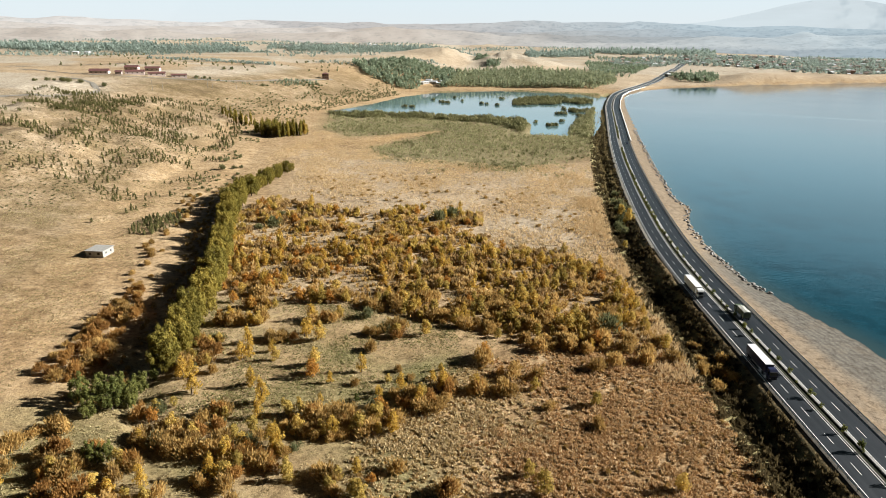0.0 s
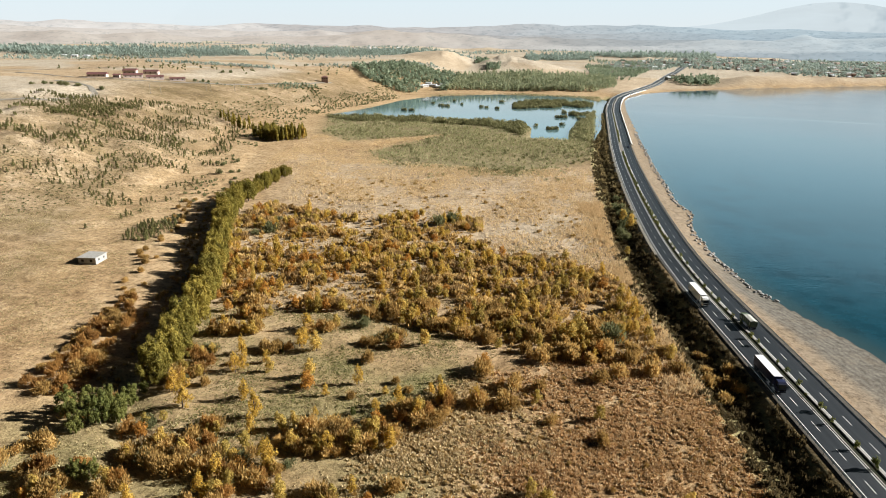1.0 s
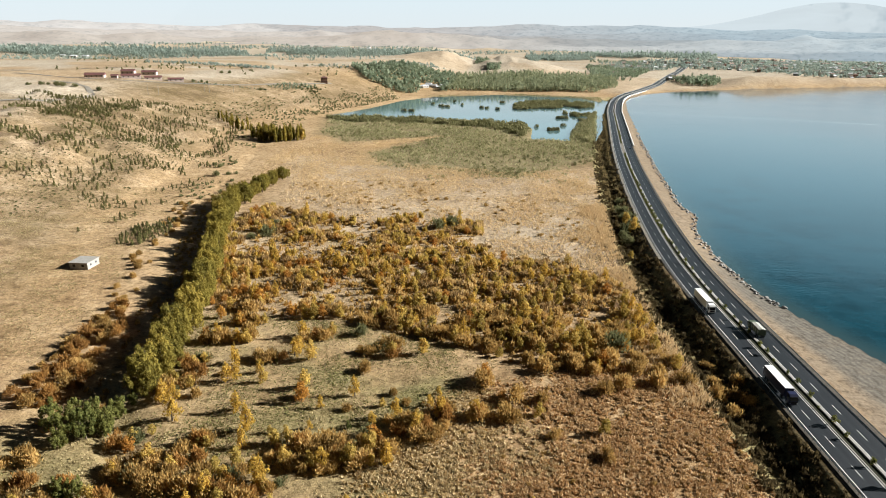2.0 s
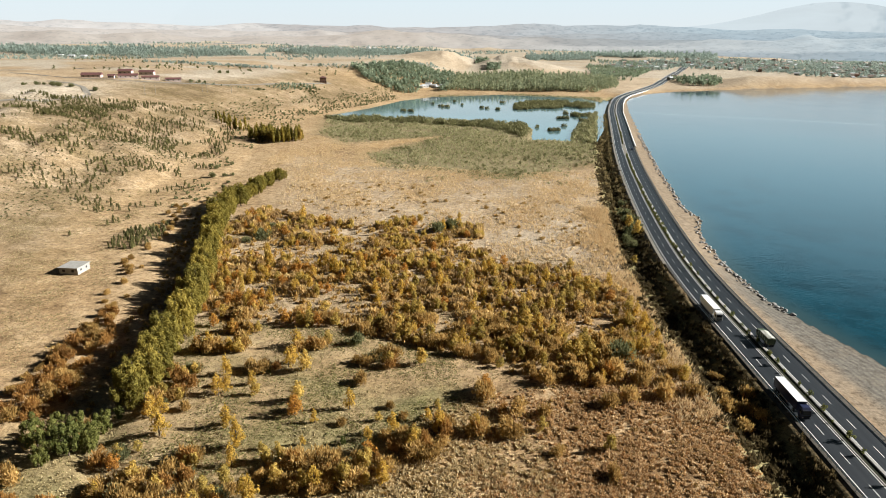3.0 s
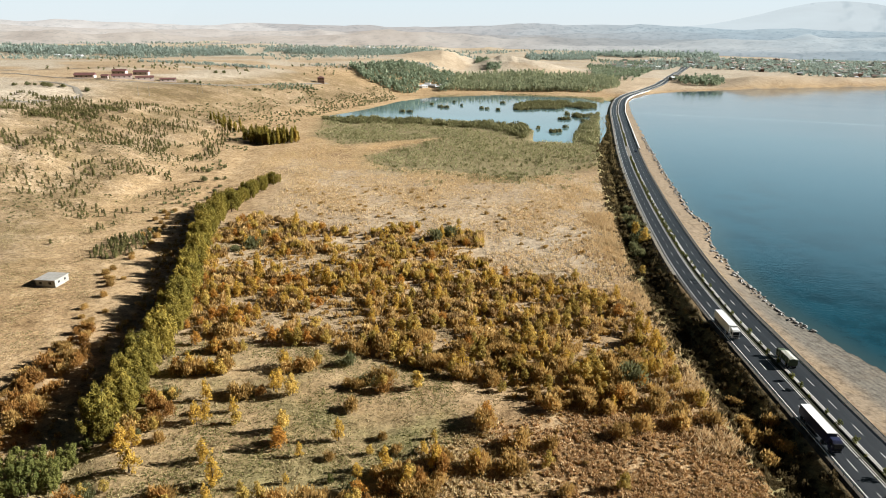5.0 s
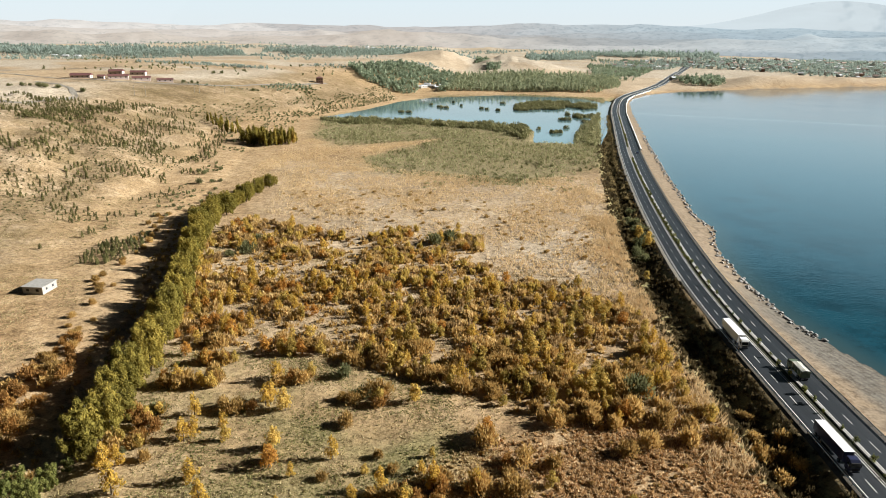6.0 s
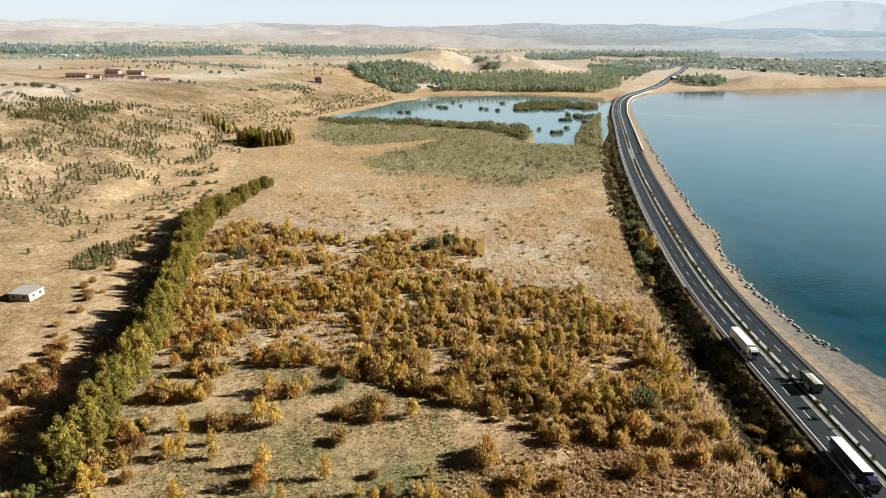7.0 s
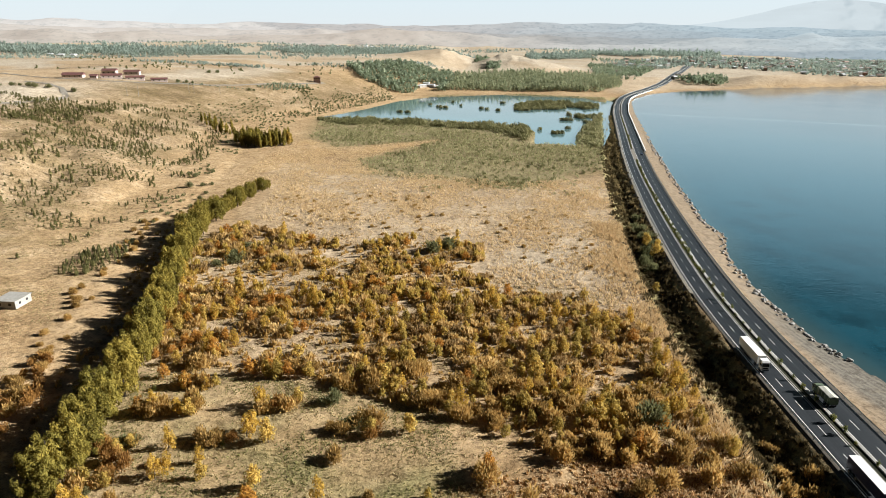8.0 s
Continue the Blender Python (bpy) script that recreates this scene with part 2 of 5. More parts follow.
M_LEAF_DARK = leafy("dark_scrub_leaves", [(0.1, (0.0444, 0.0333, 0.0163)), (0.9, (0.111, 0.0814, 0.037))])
M_LEAF_GREY = leafy("grey_green_leaves", [(0.1, (0.111, 0.1184, 0.0518)), (0.9, (0.2146, 0.2072, 0.0962))])
M_NEEDLE = leafy("pine_needles", [(0.10, (0.07, 0.07, 0.024)), (0.90, (0.15, 0.135, 0.046))], 0.2)
M_REED_DRY = leafy("dry_reed", [(0.05, (0.48, 0.345, 0.18)), (0.50, (0.63, 0.47, 0.265)), (0.95, (0.73, 0.575, 0.355))], 0.3, 0.95)
M_REED_GREEN = leafy("greenish_reed", [(0.05, (0.16, 0.166, 0.07)), (0.50, (0.3, 0.292, 0.142)), (0.95, (0.445, 0.402, 0.222))], 0.3, 0.95)
M_GRASS = leafy("short_dry_grass", [(0.05, (0.2309, 0.1828, 0.0818)), (0.5, (0.3656, 0.2982, 0.1491)), (0.95, (0.5387, 0.4425, 0.2501))], 0.3, 0.95)
M_GRASS_GREEN = leafy("green_meadow_grass", [(0.05, (0.0953, 0.1058, 0.0339)), (0.5, (0.2011, 0.1958, 0.0688)), (0.95, (0.3598, 0.3175, 0.1376))], 0.3, 0.95)
M_REED_POND = leafy("pond_reed", [(0.05, (0.111, 0.1147, 0.0444)), (0.5, (0.1924, 0.185, 0.0777)), (0.95, (0.296, 0.2664, 0.1332))], 0.3, 0.95)
M_TUFT_STRAW = leafy("straw_grass", [(0.05, (0.27, 0.19, 0.09)), (0.5, (0.52, 0.395, 0.205)), (0.95, (0.70, 0.57, 0.34))], 0.3, 0.95)
M_TUFT_RUST = leafy("rusty_grass", [(0.05, (0.2358, 0.1222, 0.0489)), (0.5, (0.4977, 0.3144, 0.1397)), (0.95, (0.6986, 0.5327, 0.3144))], 0.3, 0.95)
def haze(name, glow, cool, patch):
    """Far hills behind miles of lit air: emission on their surface stands in for the haze, warmer over land to the west
    and cooler over the lake; fields and folds show faintly.
    """
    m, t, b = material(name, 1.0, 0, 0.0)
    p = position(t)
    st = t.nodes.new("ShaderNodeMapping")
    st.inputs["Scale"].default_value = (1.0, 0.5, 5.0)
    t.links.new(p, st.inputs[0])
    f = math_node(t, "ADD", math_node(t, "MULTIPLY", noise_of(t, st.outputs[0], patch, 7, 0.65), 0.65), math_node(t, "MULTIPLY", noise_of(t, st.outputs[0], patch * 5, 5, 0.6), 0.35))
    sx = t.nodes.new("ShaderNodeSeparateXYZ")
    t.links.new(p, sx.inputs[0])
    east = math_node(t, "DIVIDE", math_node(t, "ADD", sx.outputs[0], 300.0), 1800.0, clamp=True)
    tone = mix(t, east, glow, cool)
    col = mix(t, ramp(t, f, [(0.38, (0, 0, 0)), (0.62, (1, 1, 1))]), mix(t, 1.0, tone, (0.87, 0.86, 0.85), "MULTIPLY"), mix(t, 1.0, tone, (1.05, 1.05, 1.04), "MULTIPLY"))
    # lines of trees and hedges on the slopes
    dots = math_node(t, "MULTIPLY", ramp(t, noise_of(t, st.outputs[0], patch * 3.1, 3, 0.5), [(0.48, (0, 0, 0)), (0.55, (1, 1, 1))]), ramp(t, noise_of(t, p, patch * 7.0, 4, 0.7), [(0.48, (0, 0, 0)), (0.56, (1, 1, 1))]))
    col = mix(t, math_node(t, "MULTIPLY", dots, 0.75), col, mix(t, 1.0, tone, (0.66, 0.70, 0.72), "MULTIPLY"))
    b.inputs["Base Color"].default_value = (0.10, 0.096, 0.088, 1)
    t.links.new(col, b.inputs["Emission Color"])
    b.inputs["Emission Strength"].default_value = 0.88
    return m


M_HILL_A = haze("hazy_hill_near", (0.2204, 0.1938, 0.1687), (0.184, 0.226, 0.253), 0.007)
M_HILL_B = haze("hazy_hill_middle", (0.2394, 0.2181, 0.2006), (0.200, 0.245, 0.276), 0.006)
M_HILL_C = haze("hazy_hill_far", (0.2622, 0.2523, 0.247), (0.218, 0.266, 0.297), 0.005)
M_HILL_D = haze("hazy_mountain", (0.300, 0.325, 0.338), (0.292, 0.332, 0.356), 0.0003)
M_SKY, sky_tree, sky_bsdf = material("hazy_sky", 1.0, 0, 0.0)
sky_bsdf.inputs["Base Color"].default_value = (0.01, 0.01, 0.01, 1)
sep = sky_tree.nodes.new("ShaderNodeSeparateXYZ")
sky_tree.links.new(position(sky_tree), sep.inputs[0])
sky_tree.links.new(ramp(sky_tree, math_node(sky_tree, "DIVIDE", sep.outputs[2], 2800.0), [(0.04, (0.304, 0.329, 0.340)), (0.13, (0.292, 0.338, 0.360)), (0.225, (0.258, 0.362, 0.408)), (0.35, (0.205, 0.325, 0.388)), (0.5, (0.150, 0.262, 0.330)), (1.0, (0.085, 0.165, 0.225))]), sky_bsdf.inputs["Emission Color"])
sky_bsdf.inputs["Emission Strength"].default_value = 1.0
# far leaves paled and cooled: distance haze is put into their base colours
M_FAR_TREES_HAZED = leafy("far_hazed_leaves", [(0.05, (0.2331, 0.2868, 0.2452)), (0.95, (0.383, 0.444, 0.3824))], 0.5, 0.95)
M_WOOD_HAZED = leafy("hazed_wood_leaves", [(0.05, (0.1447, 0.185, 0.1225)), (0.5, (0.2297, 0.2775, 0.1814)), (0.95, (0.3489, 0.3885, 0.2549))], 0.45, 0.7)
M_POPLAR_HAZED = leafy("hazed_poplar_leaves", [(0.05, (0.194, 0.2255, 0.1385)), (0.5, (0.3072, 0.3276, 0.1966)), (0.95, (0.4528, 0.4425, 0.2681))], 0.5, 0.7)

# ---------------------------------------------------------------- mesh helpers
def link_mesh(name, verts, faces, mat, parent=None, label="", smooth=False):
    me = bpy.data.meshes.new(name)
    me.from_pydata(verts if isinstance(verts, list) else verts.tolist(), [], faces if isinstance(faces, list) else faces.tolist())
    me.materials.append(mat)
    if smooth:
        me.polygons.foreach_set("use_smooth", [True] * len(me.polygons))
    ob = new(name, me)
    if parent is not None:
        ob.parent = parent
    return tagged(ob, label)


def part(name, bm, mat, parent=None, label="", smooth=False):
    me = bpy.data.meshes.new(name)
    bm.to_mesh(me)
    bm.free()
    me.materials.append(mat)
    if smooth:
        me.polygons.foreach_set("use_smooth", [True] * len(me.polygons))
    ob = new(name, me)
    if parent is not None:
        ob.parent = parent
    return tagged(ob, label)


def thing(name, label, category, m=None, group=""):
    ob = new(name)
    ob.empty_display_size = 0.5
    if m is not None:
        ob.matrix_basis = m
    return tagged(ob, label, category, group)


def boxes(specs, bevel=0.0):
    """A bmesh of boxes, each (cx, cy, cz, sx, sy, sz)."""
    bm = bmesh.new()
    for cx, cy, cz, sx, sy, sz in specs:
        bmesh.ops.create_cube(bm, size=1, matrix=Matrix.LocRotScale((cx, cy, cz), None, (sx, sy, sz)))
    if bevel:
        bmesh.ops.bevel(bm, geom=bm.edges[:], offset=bevel, segments=1, affect="EDGES")
    return bm


def cyl(radius, depth, m, sides=12, r2=None):
    bm = bmesh.new()
    bmesh.ops.create_cone(bm, cap_ends=True, segments=sides, radius1=radius, radius2=radius if r2 is None else r2, depth=depth, matrix=m)
    return bm


def interp(x, pts):
    return np.interp(x, [p[0] for p in pts], [p[1] for p in pts])


def smooth(a, b, x):
    u = np.clip((x - a) / (b - a), 0, 1)
    return u * u * (3 - 2 * u)


TABLES = {}


def value_noise(x, y, scale, seed):
    """Smooth random heights from -1 to 1, for whole arrays."""
    if seed not in TABLES:
        TABLES[seed] = np.random.RandomState(seed).rand(256, 256) * 2 - 1
    table = TABLES[seed]
    u, v = np.asarray(x) / scale + 1000.37, np.asarray(y) / scale + 1000.71
    i, j = np.floor(u).astype(int), np.floor(v).astype(int)
    fu, fv = u - i, v - j
    fu, fv = fu * fu * (3 - 2 * fu), fv * fv * (3 - 2 * fv)
    g = lambda a, b: table[a % 256, b % 256]
    return (g(i, j) * (1 - fu) + g(i + 1, j) * fu) * (1 - fv) + (g(i, j + 1) * (1 - fu) + g(i + 1, j + 1) * fu) * fv


def fractal(x, y, scale, seed, octaves=4):
    return sum(value_noise(x, y, scale / 2 ** k, seed + k) * 0.5 ** k for k in range(octaves))


def inside(x, y, poly):
    x, y = np.asarray(x, float), np.asarray(y, float)
    r = np.zeros(x.shape, bool)
    for (x0, y0), (x1, y1) in zip(poly, poly[1:] + poly[:1]):
        c = (y0 > y) != (y1 > y)
        r ^= c & (x < (x1 - x0) * (y - y0) / ((y1 - y0) or 1e-9) + x0)
    return r


def edge_distance(x, y, poly):
    d = np.full(np.shape(x), 1e9)
    for (x0, y0), (x1, y1) in zip(poly, poly[1:] + poly[:1]):
        dx, dy = x1 - x0, y1 - y0
        u = np.clip(((x - x0) * dx + (y - y0) * dy) / (dx * dx + dy * dy), 0, 1)
        d = np.minimum(d, np.hypot(x - x0 - u * dx, y - y0 - u * dy))
    return d


def within(x, y, poly, soft):
    """1 well inside the outline, 0 well outside, soft metres between."""
    d = edge_distance(x, y, poly)
    return np.clip(0.5 + np.where(inside(x, y, poly), d, -d) / soft, 0, 1)


# ---------------------------------------------------------------- the plan
ROAD = [(-700, 99.0), (180, 99.0), (241, 99.0), (268, 99.5), (307, 102), (361, 108.3), (427, 117.3), (525, 132.5), (624, 150), (771, 178.5), (939, 211), (1045, 236), (1140, 262), (1200, 285), (1250, 308), (1340, 358), (1448, 415), (1609, 482), (1841, 580), (2320, 790)]
SHORE = [(-700, 170), (60, 158), (189, 139), (207, 136.5), (223, 131.5), (242, 126), (261, 122.5), (286, 121.5), (308, 122.6), (336, 125), (358, 129.5), (375, 136.5), (390, 139), (400, 136), (412, 137.5), (444, 143), (500, 151.6), (625, 173.5), (768, 198.7), (964, 235), (1183, 284), (1266, 330), (1339, 416), (1431, 608), (1549, 945), (1800, 1700), (2300, 4950)]
FOOT = [(-110, -900), (-105, 100), (-112, 183), (-122, 257), (-142, 313), (-160, 365), (-166, 420), (-172, 470), (-187, 560), (-207, 650), (-212, 760), (-205, 830), (-192, 866), (-178, 908), (-150, 966), (-115, 1095), (-65, 1181), (57, 1236), (150, 1240), (230, 1215)]
FAR_SHORE = [(302, 1240), (330, 1266), (416, 1339), (608, 1431), (945, 1549), (1700, 1800), (4950, 2300)]
BASIN = FOOT + FAR_SHORE + [(4950, -900)]
POND = [(-191, 866), (-132, 858), (-89, 860), (-45, 848), (18, 836), (72, 806), (78, 759), (69, 681), (108, 674), (121, 741), (140, 810), (160, 866), (190, 960), (222, 1100), (205, 1170), (173, 1190), (57, 1228), (-60, 1172), (-108, 1095), (-146, 966), (-172, 908)]


def road_x(y):
    """The road's centre line, rounded at its bends."""
    ys = np.linspace(-20, 20, 9)
    return np.mean([interp(np.asarray(y, float) + d, ROAD) for d in ys], axis=0)


def shore_x(y):
    return np.mean([interp(np.asarray(y, float) + d, SHORE) for d in (-6, -3, 0, 3, 6)], axis=0)


def road_z(y):
    return 2.5 + interp(np.asarray(y, float), [(1150, 0), (1250, 0.6), (1340, 1.8), (1480, 5.5), (1609, 9), (1841, 13), (2320, 33)])


def height(x, y):
    """The ground's height over the lake, for arrays."""
    x, y = np.asarray(x, float), np.asarray(y, float)
    d = edge_distance(x, y, BASIN) * np.where(inside(x, y, BASIN), -1, 1)
    west = smooth(20, -160, x)
    steep = 0.25 + 0.75 * smooth(230, 420, y)
    rise = interp(d, [(0, 0.3), (12, 1.6), (45, 2.4), (100, 16), (135, 27), (190, 38), (260, 47), (420, 50), (900, 50), (1500, 58), (2600, 78), (4000, 95)])
    hill = np.where(d < 45, rise, 2.2 + (rise - 2.2) * np.where(d < 400, steep, 1))
    gully = smooth(20, 110, d) * smooth(330, 200, d) * smooth(250, 420, y) * smooth(820, 680, y)
    hill = hill + gully * (3.6 * fractal(x, y, 70, 3) + 4.0 * np.abs(fractal(x + 0.5 * y, y, 42, 9, 4)) - 1.8)
    hill = hill + 0.35 * fractal(x, y, 14, 5, 3) * smooth(0, 20, d) + 4.0 * fractal(x, y, 400, 21, 3) * smooth(150, 500, d)
    east = interp(d, [(0, 0.2), (15, 2.5), (60, 5), (200, 12), (600, 22), (1300, 42), (2200, 70), (3500, 90)]) + 2.5 * fractal(x, y, 120, 31, 3) * smooth(0, 60, d) + 6 * fractal(x, y, 500, 35, 3) * smooth(100, 400, d)
    z = np.where(d > 0, hill * west + east * (1 - west), 0.0)
    far = smooth(1900, 4300, y)
    z = z + np.where(d > 0, far * (10 + 12 * fractal(x, y, 900, 41, 4) + 5 * fractal(x, y, 260, 51, 4)), 0)
    dune = 12 * np.exp(-((x - 70) / 260) ** 2 - ((y - 1720) / 140) ** 2)
    for cx, cy, wx, wy, hh in ((-30, 1745, 52, 95, 27), (95, 1740, 58, 100, 31), (178, 1700, 60, 70, 17), (-95, 1790, 60, 80, 14)):
        dune = dune + hh * np.exp(-((x - cx - 0.25 * (y - cy)) / wx) ** 2 - ((y - cy) / wy) ** 2) * (1 + 0.30 * fractal(x, y, 60, 61, 3))
    bluff = 13 * np.exp(-((y - 1500 - 0.28 * (x - 650)) / 70) ** 2) * smooth(520, 640, x) * (1 + 0.5 * fractal(x, y, 110, 65, 3))
    z = z + np.where(d > 0, dune + bluff * smooth(0, 30, d), 0)
    # the basin: marsh, pond bed, causeway, beach, lake bed
    marsh = 0.7 + 0.30 * fractal(x, y, 18, 71, 4) + 0.12 * fractal(x, y, 3, 75, 2)
    marsh = marsh - 2.2 * within(x, y, POND, 6)
    rowx = interp(y, [(100, -70), (142, -87), (183, -106), (216, -109), (257, -117), (313, -135), (362, -149), (405, -152), (453, -149), (480, -147)])
    marsh = marsh - 2.0 * np.exp(-((x - rowx) / 5.5) ** 2) * smooth(120, 150, y) * smooth(480, 440, y)
    s, e = x - road_x(y), road_z(y)
    bank = interp(s, [(-27.0, 0.6), (-23.5, -1.9), (-17.0, -2.2), (-10.4, 2.0), (-9.4, 2.3), (11.4, 2.32), (12.2, 2.25)])
    z_in = np.where(s < -27.0, marsh, np.where(s < -23.5, marsh + (bank - 0.6), bank))
    u = (s - 11.4) / np.maximum(shore_x(y) - road_x(y) - 11.4, 2)
    beach = np.where(u < 1, 2.3 * (1 - np.clip(u, 0, 1)) ** 1.15 + 0.03 * fractal(x, y, 5, 81, 3) * smooth(0, 0.3, u) * smooth(1, 0.8, u), -2.5 * smooth(0, 40, x - shore_x(y)))
    z_in = np.where(s > 11.4, beach, z_in)
    z = np.where(d > 0, z, z_in)
    lift = smooth(26, 12, np.abs(s)) * smooth(1190, 1215, y) * smooth(2320, 2280, y)
    return np.where((lift > 0), z * (1 - lift) + (e - 0.35) * lift, z)


def height_at(x, y):
    return float(height(np.array([x]), np.array([y]))[0])


def steps(*runs):
    """Coordinates with a spacing that changes along the way: (start, end, step) runs."""
    return np.unique(np.concatenate([np.arange(a, b, s) for a, b, s in runs]))


# ---------------------------------------------------------------- ground and water
gx = steps((-4900, -1200, 90), (-1200, -500, 18), (-500, -220, 5), (-220, 190, 2.2), (190, 420, 6), (420, 1500, 22), (1500, 4950, 110))
gy = steps((-600, 80, 30), (80, 330, 2.2), (330, 560, 3.2), (560, 1000, 6), (1000, 1700, 14), (1700, 4850, 45))
X, Y = np.meshgrid(gx, gy)
Z = height(X, Y)
nx, ny = len(gx), len(gy)
idx = np.arange(nx * ny).reshape(ny, nx)
quads = np.stack([idx[:-1, :-1], idx[:-1, 1:], idx[1:, 1:], idx[1:, :-1]], -1).reshape(-1, 4)
ground = link_mesh("ground", np.stack([X, Y, Z], -1).reshape(-1, 3), quads, M_GROUND, smooth=True)
tagged(ground, "dry grass marsh, sandy shore and bare autumn hills", "ground", kind="structure")

MEADOW = [(-93, 225), (-62, 222), (-38, 212), (-4, 205), (0, 180), (-12, 160), (-45, 150), (-75, 165)]
GREEN_REED = [(-185, 870), (-160, 700), (-120, 640), (-25, 690), (-90, 580), (-70, 520), (40, 480), (120, 560), (165, 700), (200, 900), (230, 1100), (240, 1180), (100, 1235), (-60, 1190), (-140, 980)]
RUST = [(-28, 140), (-8, 175), (30, 190), (68, 200), (78, 190), (78, 90), (-28, 90)]
d_all = edge_distance(X, Y, BASIN) * np.where(inside(X, Y, BASIN), -1, 1)
s_all, u_all = X - road_x(Y), X - shore_x(Y)
wob = 0.5 + 0.5 * fractal(X, Y, 30, 91, 3)
green = within(X, Y, MEADOW, 22) * 0.9 * smooth(-0.5, 0.5, fractal(X, Y, 24, 97, 3)) + (0.3 + 0.7 * np.clip(fractal(X, Y, 30, 95, 3), 0, 1)) * smooth(260, 140, Y) * smooth(-128 - 25 * smooth(170, 130, Y), -100 - 25 * smooth(170, 130, Y), X) * smooth(10, -20, X)
# the ditch takes the darker green cover too, which helps hold its shade
green = np.maximum(green, smooth(-29, -26.5, s_all) * smooth(-10, -11.5, s_all) * (d_all < 0) * (Y < 1200))
green = np.maximum(green, 1.0 * within(X, Y, [(-135, 122), (-118, 135), (-104, 132), (-92, 122), (-98, 108), (-135, 106)], 12) * smooth(-0.6, 0.3, fractal(X, Y, 14, 99, 3)))
sandy = smooth(9.5, 12.5, s_all) * (d_all < 0)
rusty = within(X, Y, RUST, 24) * (0.45 + 0.55 * smooth(-5, 40, X + 14 * fractal(X, Y, 25, 155, 3))) + 0.75 * smooth(40, 70, X) * smooth(330, 250, Y) * (s_all < -12) + 0.5 * smooth(-130, -160, X) * smooth(320, 260, Y) * wob
reedy = within(X, Y, GREEN_REED, 30) * (s_all < -12)
PALE = [(-130, 480), (-120, 400), (-60, 350), (10, 360), (12, 300), (45, 300), (70, 262), (72, 215), (80, 205), (90, 330), (100, 420), (115, 520), (40, 500), (-70, 540), (-150, 560)]
# pale fields and reed ground; the last Y term puts distance haze into the colour
field_haze = 0.45 * within(X, Y, PALE, 40) * (s_all < -23) + 0.3 * smooth(200, 260, Y) * smooth(400, 340, Y) * (d_all < 0) * (s_all < -24) + smooth(170, 240, d_all) * np.clip(0.62 + 0.9 * np.sign(fractal(X, 1.6 * Y, 150, 101, 2)) * np.minimum(1, 6 * np.abs(fractal(X, 1.6 * Y, 150, 101, 2))) * 0.42 + 0.4 * smooth(1250, 1700, Y), 0, 1)
field_haze = np.maximum(field_haze, 0.55 * smooth(5, 25, d_all) * smooth(240, 300, X) * smooth(1220, 1300, Y))
gravelly = smooth(-7, 1, X - (0.6 * (road_x(Y) + 11.4) + 0.4 * shore_x(Y))) * smooth(330, 250, Y) * (d_all < 0) * smooth(10, 12.5, s_all)
slopy = smooth(30, 80, d_all) * smooth(330, 230, d_all) * smooth(1300, 1100, Y)
for key, layers in (("cover_a", (green, sandy, rusty)), ("cover_b", (reedy, field_haze, gravelly, slopy))):
    at = ground.data.color_attributes.new(key, "FLOAT_COLOR", "POINT")
    rgba = np.ones((nx * ny, 4), np.float32)
    for k, layer in enumerate(layers):
        rgba[:, k] = np.clip(layer, 0, 1).ravel()
    at.data.foreach_set("color", rgba.ravel())

a = ground.data.attributes.new("shore_gap", "FLOAT", "POINT")
a.data.foreach_set("value", np.clip(u_all, -60, 5).ravel().astype(np.float32))

wy = steps((-600, 100, 50), (100, 480, 5), (480, 1300, 12), (1300, 2300, 60))
wu = np.array([-6, -3, 0, 3, 6, 10, 16, 25, 40, 70, 120, 220, 400, 800, 1600, 3200, 4800.0])
WY, WU = np.meshgrid(wy, wu, indexing="ij")
WX = shore_x(WY) + WU
widx = np.arange(WX.size).reshape(WX.shape)
lake = link_mesh("lake", np.stack([WX, WY, np.zeros_like(WX)], -1).reshape(-1, 3), np.stack([widx[:-1, :-1], widx[:-1, 1:], widx[1:, 1:], widx[1:, :-1]], -1).reshape(-1, 4), M_LAKE)
tagged(lake, "calm blue-green lake water with faint ripples", "lake", kind="structure")
a = lake.data.attributes.new("shallow", "FLOAT", "POINT")
a.data.foreach_set("value", np.clip(smooth(16, 0, WU) * (0.4 + 0.3 * smooth(520, 330, WY)), 0, 1).ravel().astype(np.float32))
a = lake.data.attributes.new("weed", "FLOAT", "POINT")
a.data.foreach_set("value", (0.85 * smooth(2, 12, WU) * smooth(150, 60, WU) * smooth(640, 420, WY)).ravel().astype(np.float32))
bm = bmesh.new()
bm.faces.new([bm.verts.new((x, y, 0.0)) for x, y in [(-215, 850), (-40, 800), (50, 660), (130, 655), (185, 850), (243, 1100), (225, 1215), (60, 1250), (-90, 1210), (-215, 900)]])
pond = part("pond", bm, M_POND)
tagged(pond, "still pale pond water among reeds", "pond", kind="structure")
pond.data.attributes.new("shallow", "FLOAT", "POINT")

# ---------------------------------------------------------------- the road
road_y = np.concatenate([np.arange(-300, 1230, 6.0), np.arange(1230, 2300, 12.0)])
road_line = road_x
rx, rz = road_line(road_y), road_z(road_y)
tang = np.stack([np.gradient(rx), np.gradient(road_y)], -1)
tang /= np.linalg.norm(tang, axis=1)[:, None]
side = np.stack([tang[:, 1], -tang[:, 0]], -1)


